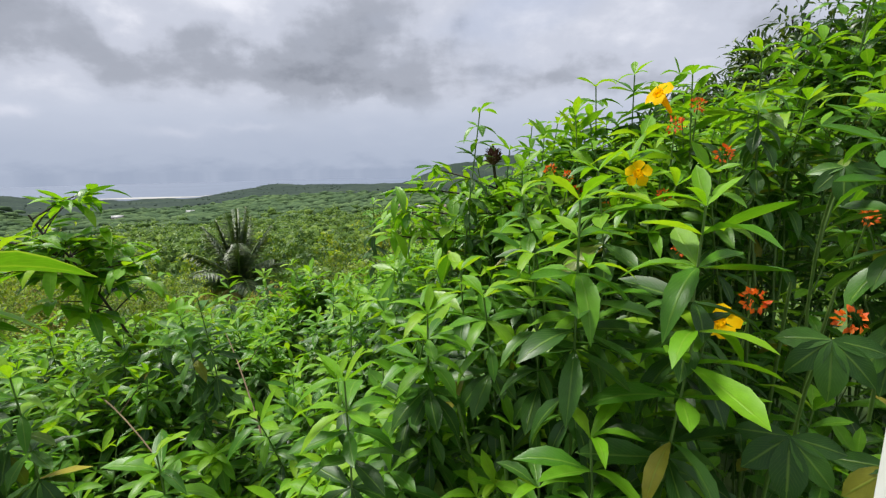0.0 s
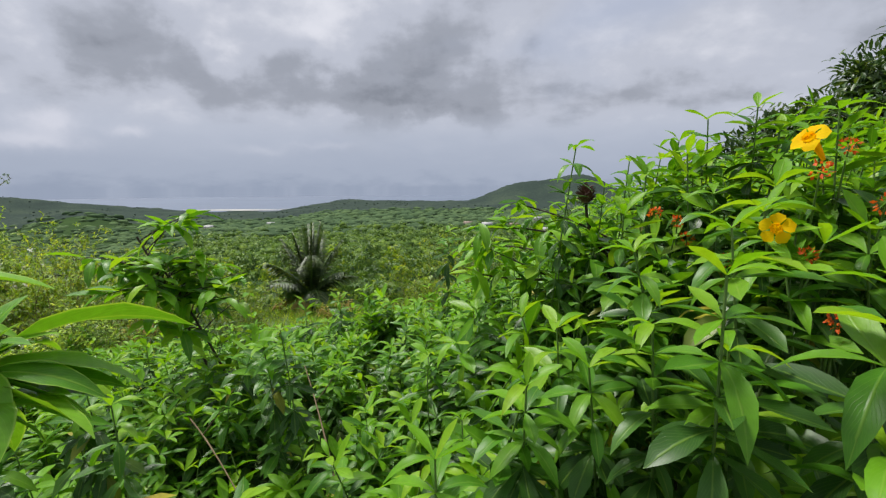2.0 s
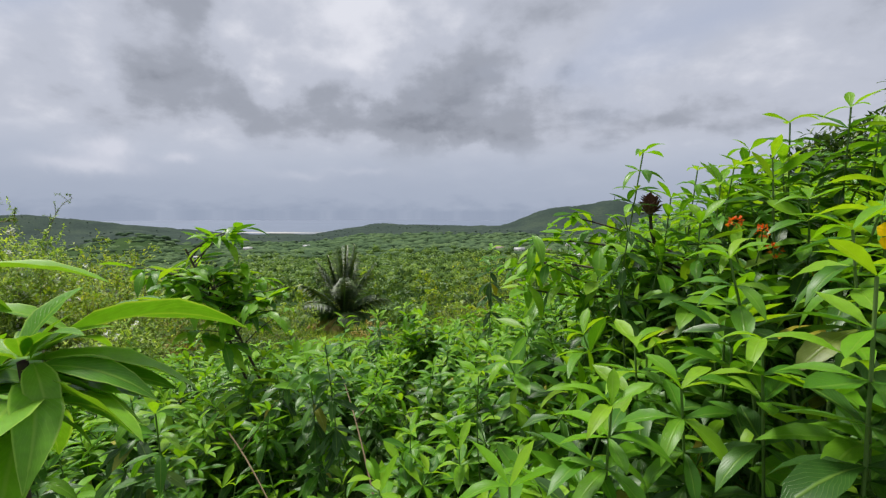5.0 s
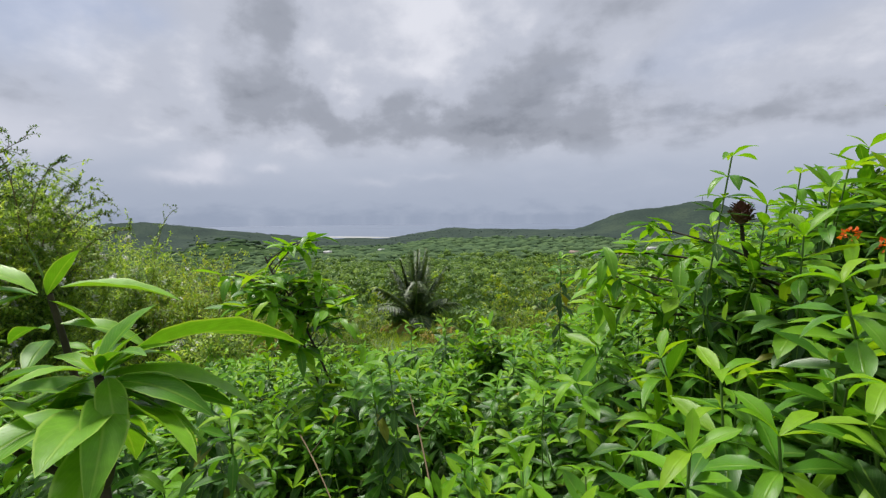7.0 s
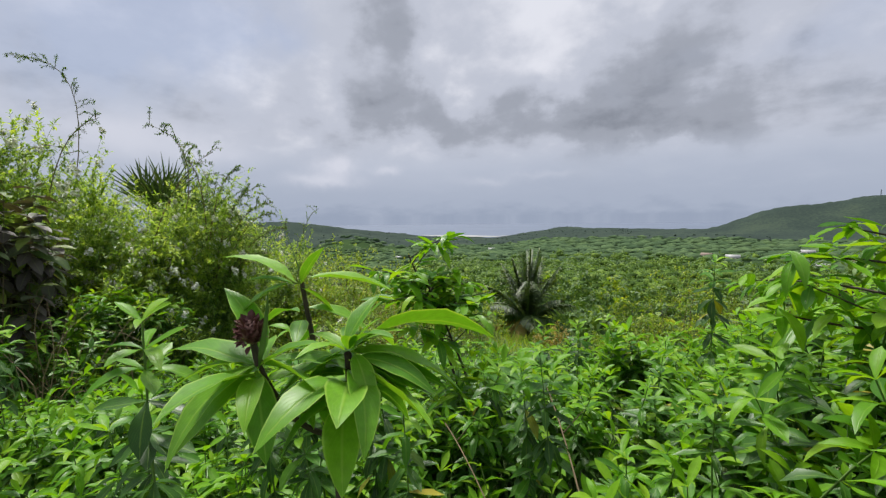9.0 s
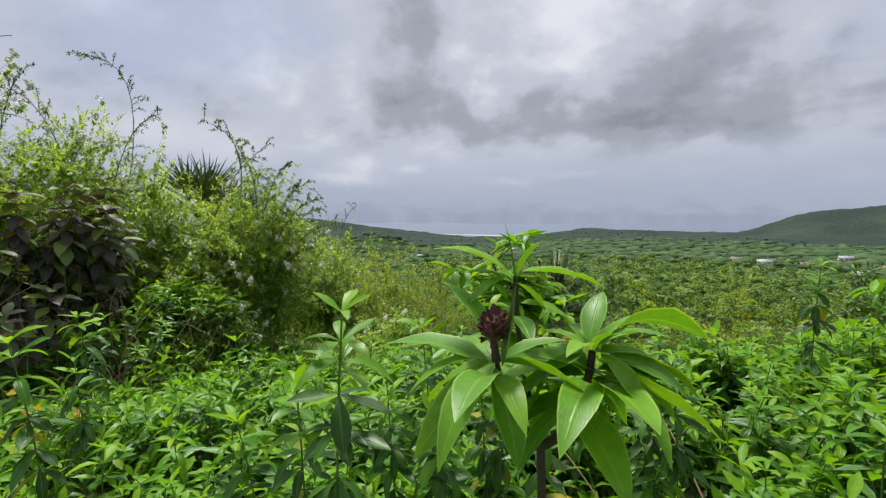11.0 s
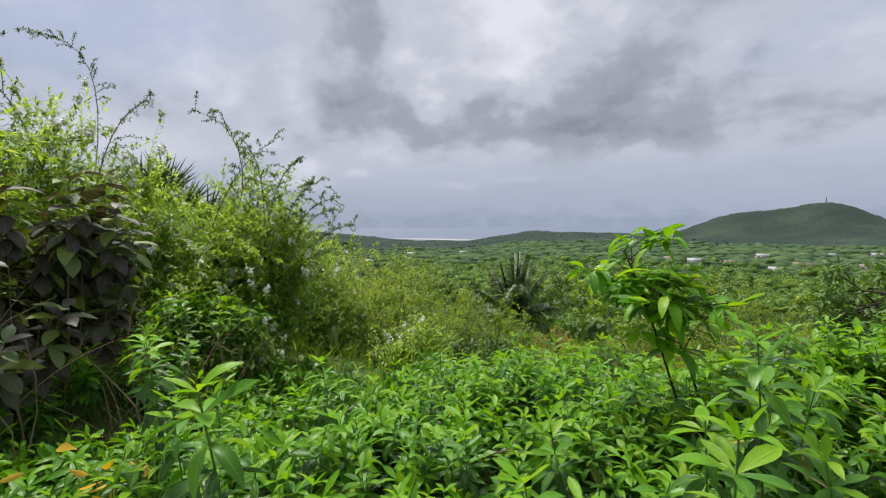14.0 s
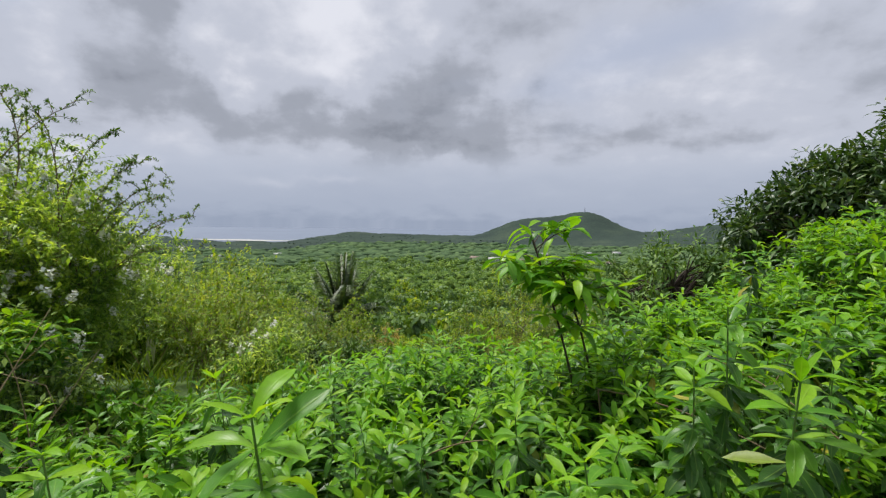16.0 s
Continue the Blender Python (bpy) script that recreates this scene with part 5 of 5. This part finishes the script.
def wisp(root, at, p0, p1, bend, leaflets, leaf, sub=7, start=0.4):
    """A long branch bowed over the place bend, with side twigs of small leaves."""
    T, B = Tubes(4), Blades(TINY)
    t = np.linspace(0, 1, 12)[:, None]
    pts = (1 - t) ** 2 * np.asarray(p0) + 2 * t * (1 - t) * np.asarray(bend) + t ** 2 * np.asarray(p1)
    T.add(pts, 0.010, 0.003)
    for i in range(sub):
        t = start + (0.98 - start) * i / max(1, sub - 1)
        j = min(10, int(t * 11))
        q = pts[j] + (pts[j + 1] - pts[j]) * (t * 11 - j)
        d = unit(rng.normal(size=3) * [1, 1, 0.5] + unit(pts[j + 1] - pts[j]) * 0.8)
        ln = rng.uniform(0.18, 0.42) * (1.2 - 0.6 * t)
        sp = curve_pts(q, q + d * ln, (0, 0, 0.04), 6)
        T.add(sp, 0.004, 0.0015)
        s = rng.uniform(0.15, 1.0, leaflets)
        P = np.stack([np.interp(s, np.linspace(0, 1, 6), sp[:, c]) for c in range(3)], -1)
        B.add(P, unit(rng.normal(size=(leaflets, 3)) + d * 0.6 + [0, 0, 0.3]), [0.2, 0.2, 1], leaf * rng.uniform(0.6, 1.2, leaflets))
    s = rng.uniform(0.45, 1.0, leaflets * 2)
    P = np.stack([np.interp(s, np.linspace(0, 1, 12), pts[:, c]) for c in range(3)], -1)
    B.add(P, unit(rng.normal(size=(leaflets * 2, 3)) + [0, 0, 0.3]), [0.2, 0.2, 1], leaf)
    b = part("long_branch", T.mesh("long_branch", at), M_TWIG, root)
    # darker leaf colour than the shrub's own, painting its dimness against the sky
    part("leaf_spray", B.mesh("leaf_spray", at), M_WOODS, b, kind="stuff")


def build_white_shrubs():
    group = "white-flowered shrubs"
    lab = "tall wispy shrub with small leaves and scattered white flowers"
    specs = ((-7.4, 0.15, 1.25, 3.15, 150), (-7.5, 1.15, 1.2, 3.0, 160), (-7.1, 2.05, 1.2, 2.6, 170), (-7.0, 2.9, 0.95, 2.6, 160), (-9.7, 6.0, 1.05, 2.6, 100), (-8.4, -0.6, 1.2, 3.2, 30), (-9.9, 1.5, 1.3, 3.4, 30), (-7.9, 3.3, 1.2, 2.9, 60), (-6.1, 1.7, 0.8, 1.15, 30), (-6.4, 2.2, 0.8, 1.05, 40), (-9.4, 7.0, 0.8, 1.2, 30), (-5.35, 4.2, 0.7, 0.9, 20))
    roots = []
    for x, y, w, h, fl in specs:
        roots.append(small_bush("white_flower_shrub", (x, y, ground_at(x, y) - 0.03), w, h, M_SMALL, lab, "shrub", 0.062, int((4300 if h > 1.5 else 5500) * h * h), twig=M_STEM, group=group, stems=52, flowers=fl, skirt=0.06, twigs=21))
    for k, tip, over, lv, sub, start in ((6, (-10.6, 1.45, 4.45), (-10.4, 2.9, 4.9), 40, 20, 0.5), (1, (-7.9, 0.3, 3.15), (-7.5, 0.9, 3.3), 26, 14, 0.4), (1, (-7.0, 1.75, 2.95), (-7.4, 1.2, 2.8), 24, 12, 0.4),
                                         (2, (-7.77, 2.50, 3.10), (-6.7, 3.3, 2.75), 36, 20, 0.4), (2, (-6.5, 2.9, 2.6), (-7.0, 2.3, 2.2), 26, 14, 0.4), (3, (-6.4, 3.15, 2.35), (-6.8, 2.9, 2.2), 34, 18, 0.3), (3, (-6.15, 3.3, 2.1), (-6.6, 3.0, 2.0), 34, 18, 0.3), (3, (-5.9, 3.44, 1.90), (-6.5, 3.0, 1.9), 34, 18, 0.3), (3, (-5.75, 3.55, 1.55), (-6.4, 3.1, 1.5), 34, 18, 0.3), (3, (-5.95, 3.3, 1.2), (-6.5, 3.1, 1.2), 30, 16, 0.3), (3, (-6.15, 3.5, 1.75), (-6.6, 3.2, 1.7), 34, 18, 0.3),
                                         (4, (-9.2, 6.4, 1.9), (-9.6, 6.0, 1.7), 22, 10, 0.4), (0, (-7.3, -0.2, 3.4), (-7.5, 0.3, 3.0), 26, 14, 0.4), (0, (-7.0, 0.5, 3.2), (-7.4, 0.2, 2.9), 26, 14, 0.4), (3, (-6.6, 2.6, 2.5), (-6.5, 2.9, 2.2), 24, 12, 0.4)):
        r = roots[k]
        at = np.array(r.location)
        wisp(r, at, at + [0, 0, 0.4], tip, over, lv, 0.042, sub, start)


build_white_shrubs()

# ---- dark purple-leaved shrub and dead twigs ----


def build_dark_shrub():
    for x, y, h, nsh in ((-6.3, 0.55, 1.85, 8), (-6.1, -0.2, 1.8, 8), (-6.5, 1.0, 1.55, 4), (-6.45, -0.34, 2.95, 6), (-5.52, 0.26, 2.10, 7), (-5.69, 0.59, 2.19, 7), (-5.85, 0.88, 2.09, 7)):
        at = np.array([x, y, ground_at(x, y)])
        root = thing("purple_shrub", at, "shrub with drooping dark purple-brown leaves", "shrub", "dark shrubs")
        T, leaves = Tubes(5), []
        for _ in range(nsh):
            a, o = rng.uniform(0, 6.28), rng.uniform(0.05, 0.5)
            tip = at + [math.cos(a) * o, math.sin(a) * o, h * rng.uniform(0.45, 1.0)]
            shoot(T, leaves, at - [0, 0, 0.03], tip, 7, 0.19, 0.08, 4)
        B = Blades(BROAD)
        for i, (w, p, D, U, s) in enumerate(leaves):
            D = unit(np.asarray(D) + [0, 0, -0.25])
            if i % 9 == 0:
                leaf_part("leaf", BROAD, M_PURPLE, root, p, D, U, s)
            else:
                B.add(p, D, U, s)
        part("stem_tangle", T.mesh("stem_tangle", at), M_TWIG, root, kind="stuff")
        part("foliage", B.mesh("foliage", at), M_PURPLE, root, kind="stuff")
    at = np.array([-5.6, -0.5, ground_at(-5.6, -0.5)])
    root = thing("dead_branch", at, "leafless grey dead branch rising above the shrubs", "branch")
    T = Tubes(5)
    T.add(curve_pts(at, (-5.6, -0.42, 2.75), (0.1, -0.1, 0), 8), 0.02, 0.012)
    for p0, p1, b in (((-5.6, -0.42, 2.73), (-5.6, 0.34, 3.14), (0, 0, 0.04)), ((-5.6, -0.3, 2.82), (-5.58, -0.18, 3.3), (0, 0.03, 0)), ((-5.6, -0.02, 3.0), (-5.58, 0.06, 2.68), (0.02, 0.04, 0)), ((-5.6, 0.12, 3.08), (-5.6, 0.2, 3.22), (0, 0, 0))):
        T.add(curve_pts(p0, p1, b, 6), 0.007, 0.003)
    part("branch", T.mesh("branch", at), M_BARK, root)
    # dry canes and straw at the foot of the shrubs
    T = Tubes(4)
    for _ in range(90):
        x, y = rng.uniform(-6.0, -4.8), rng.uniform(-0.9, 1.5)
        g = ground_at(x, y)
        T.add(curve_pts((x, y, g), (x + rng.normal() * 0.3, y + rng.normal() * 0.3, g + rng.uniform(0.3, 1.2)), rng.normal(size=3) * 0.16, 6), 0.0045, 0.002)
    solid("dry_canes", T.mesh("dry_canes"), M_STRAW, "tangle of dry brown canes under the shrubs", "dead stems", "stuff")


build_dark_shrub()

def build_bare_twigs():
    for p0, p1, b in (((-1.75, 2.05, 0.62), (-0.95, 1.55, 0.52), (0, 0, 0.06)), ((-0.7, 1.75, 0.55), (-1.15, 2.3, 0.80), (0, 0, 0.04)), ((-2.6, 1.5, 0.4), (-2.2, 1.25, 0.66), (0, 0, 0.03)), ((-5.1, 0.2, 0.5), (-4.4, 0.55, 0.95), (0, 0, 0.05)), ((-4.9, 0.75, 0.35), (-5.3, 0.4, 0.9), (0, 0, 0.04))):
        ground = np.array([p0[0], p0[1], ground_at(p0[0], p0[1])])
        T = Tubes(5)
        T.add(curve_pts(ground, p0, (0.03, 0.02, 0), 5), 0.006, 0.005)
        T.add(curve_pts(p0, p1, b, 8), 0.005, 0.002)
        mid = (np.array(p0) + p1) / 2 + b
        T.add(curve_pts(mid, mid + [0.08, 0.05, 0.12], (0, 0, 0), 4), 0.003, 0.0015)
        ob = solid("bare_twig", T.mesh("bare_twig", ground), M_TWIG, "thin leafless brown twig poking through the hedge", "twig")
        ob.location = ground
        tagged(ob, group="bare twigs")


build_bare_twigs()

# ---- stray leaves: yellowing shoot and a young palm leaf ----


PALM_X, PALM_Y = -7.76, 4.80


def build_strays():
    at = np.array([-3.95, 0.32, ground_at(-3.95, 0.32)])
    root = thing("yellowing_shoot", at, "drooping shoot with yellow and orange withering leaves", "plant")
    T = Tubes(4)
    tip = np.array([-3.76, 0.22, 0.50])
    T.add(curve_pts(at, tip, (0, 0, 0.1), 7), 0.005, 0.003)
    part("stem", T.mesh("stem", at), M_TWIG, root)
    for i in range(13):
        D = unit(rng.normal(size=3) * [0.8, 0.8, 0.3] + [0, 0, -0.5])
        leaf_part("leaf", LEAF, M_AUTUMN, root, tip + rng.normal(size=3) * [0.10, 0.10, 0.12], D, rng.normal(size=3), rng.uniform(0.08, 0.14))
    at = np.array([PALM_X, PALM_Y, ground_at(PALM_X, PALM_Y)])
    root = thing("young_palm", at, "young palm seedling with one pleated half-dry fan leaf", "palm")
    T = Tubes(5)
    hub = at + [0, 0, 0.06]
    T.add(curve_pts(at, hub, (0.01, 0, 0), 5), 0.008, 0.006)
    part("stalk", T.mesh("stalk", at), M_STEM, root)
    fan_leaf(root, at, hub, (0.75, -0.6, 0.1), 0.16, 7, 0.62, M_PALE, "pleated pale half-dry leaf", 0.085)
    fan_leaf(root, at, hub, (0.75, -0.6, 0.1), 0.5, 3, 0.6, M_STRAW, "dry narrow strips", 0.03)
    right = unit(np.array([0.6, 0.75, 0.55]))
    fan_leaf(root, at, hub + right * 0.05, (0.75, -0.6, -0.75), 0.85, 17, 0.66, M_PALM, "", 0.06)


build_strays()

# ---- far houses, mast ----


def house(x, y, w, d, h, roof, turn, label):
    g = ground_at(x, y)
    root = thing("house", (x, y, g), label, "house", "far houses")
    root.rotation_euler = (0, 0, radians(turn))

    def block(name, x0, x1, y0, y1, z0, z1, m, parent=root):
        V = np.array([(a, b, c) for c in (z0, z1) for a, b in ((x0, y0), (x1, y0), (x1, y1), (x0, y1))])
        F = np.array([(0, 3, 2, 1), (4, 5, 6, 7), (0, 1, 5, 4), (1, 2, 6, 5), (2, 3, 7, 6), (3, 0, 4, 7)])
        return part(name, quad_mesh(name, V, F, smooth=False), m, parent)
    block("wall", -w / 2, w / 2, -d / 2, d / 2, -1.5, h, M_WALL)
    o = 0.7
    V = np.array([(-w / 2 - o, -d / 2 - o, h), (w / 2 + o, -d / 2 - o, h), (w / 2 + o, 0, h + 0.28 * d), (-w / 2 - o, 0, h + 0.28 * d), (-w / 2 - o, d / 2 + o, h), (w / 2 + o, d / 2 + o, h)])
    r = part("roof", quad_mesh("roof", V, np.array([(0, 1, 2, 3), (3, 2, 5, 4)]), smooth=False), roof, root)
    r.modifiers.new("thick", "SOLIDIFY").thickness = 0.15
    for k in range(3):
        cx = (k - 1) * w * 0.3
        block("window", cx - 0.7, cx + 0.7, -d / 2 - 0.06, -d / 2 + 0.02, 1.0, 2.2, M_STEEL)


for hx, hy, hw, hd, roof, tn in ((-59, 500, 13, 9, M_ROOF, 8), (-84, 520, 11, 8, M_RUST, -12), (-30, 512, 11, 8, M_RUST, 20), (6, 470, 12, 8, M_ROOF, 4), (26, 515, 15, 9, M_RUST, -8), (48, 500, 13, 9, M_ROOF, 12), (70, 525, 11, 8, M_RUST, 0),
                                 (-5, 640, 14, 9, M_ROOF, 10), (60, 700, 14, 10, M_ROOF, -10), (110, 760, 14, 10, M_ROOF, 15), (-480, 560, 14, 9, M_ROOF, 30), (-520, 610, 13, 9, M_ROOF, 20), (-430, 640, 13, 9, M_ROOF, 40), (-560, 540, 12, 9, M_ROOF, 35)):
    house(hx, hy, hw * 0.85, hd, 2.6, roof, tn, "small far house with pale sheet roof among trees" if roof is not M_RUST else "small far house with rusty brown roof among trees")


def build_mast():
    x, y = 134.9, 1700.0
    g = ground_at(x, y)
    root = thing("radio_mast", (x, y, g), "slim dark radio mast on the far hilltop", "mast")
    T = Tubes(6)
    for a in (0.5, 2.6, 4.7):
        T.add(np.array([(x + 1.8 * math.cos(a), y + 1.8 * math.sin(a), g - 1), (x + 0.6 * math.cos(a), y + 0.6 * math.sin(a), g + 13)]), 0.35, 0.3)
    T.add(np.array([(x, y, g), (x, y, g + 15)]), 0.35, 0.25)
    part("lattice", T.mesh("lattice", (x, y, g)), M_STEEL, root)


build_mast()
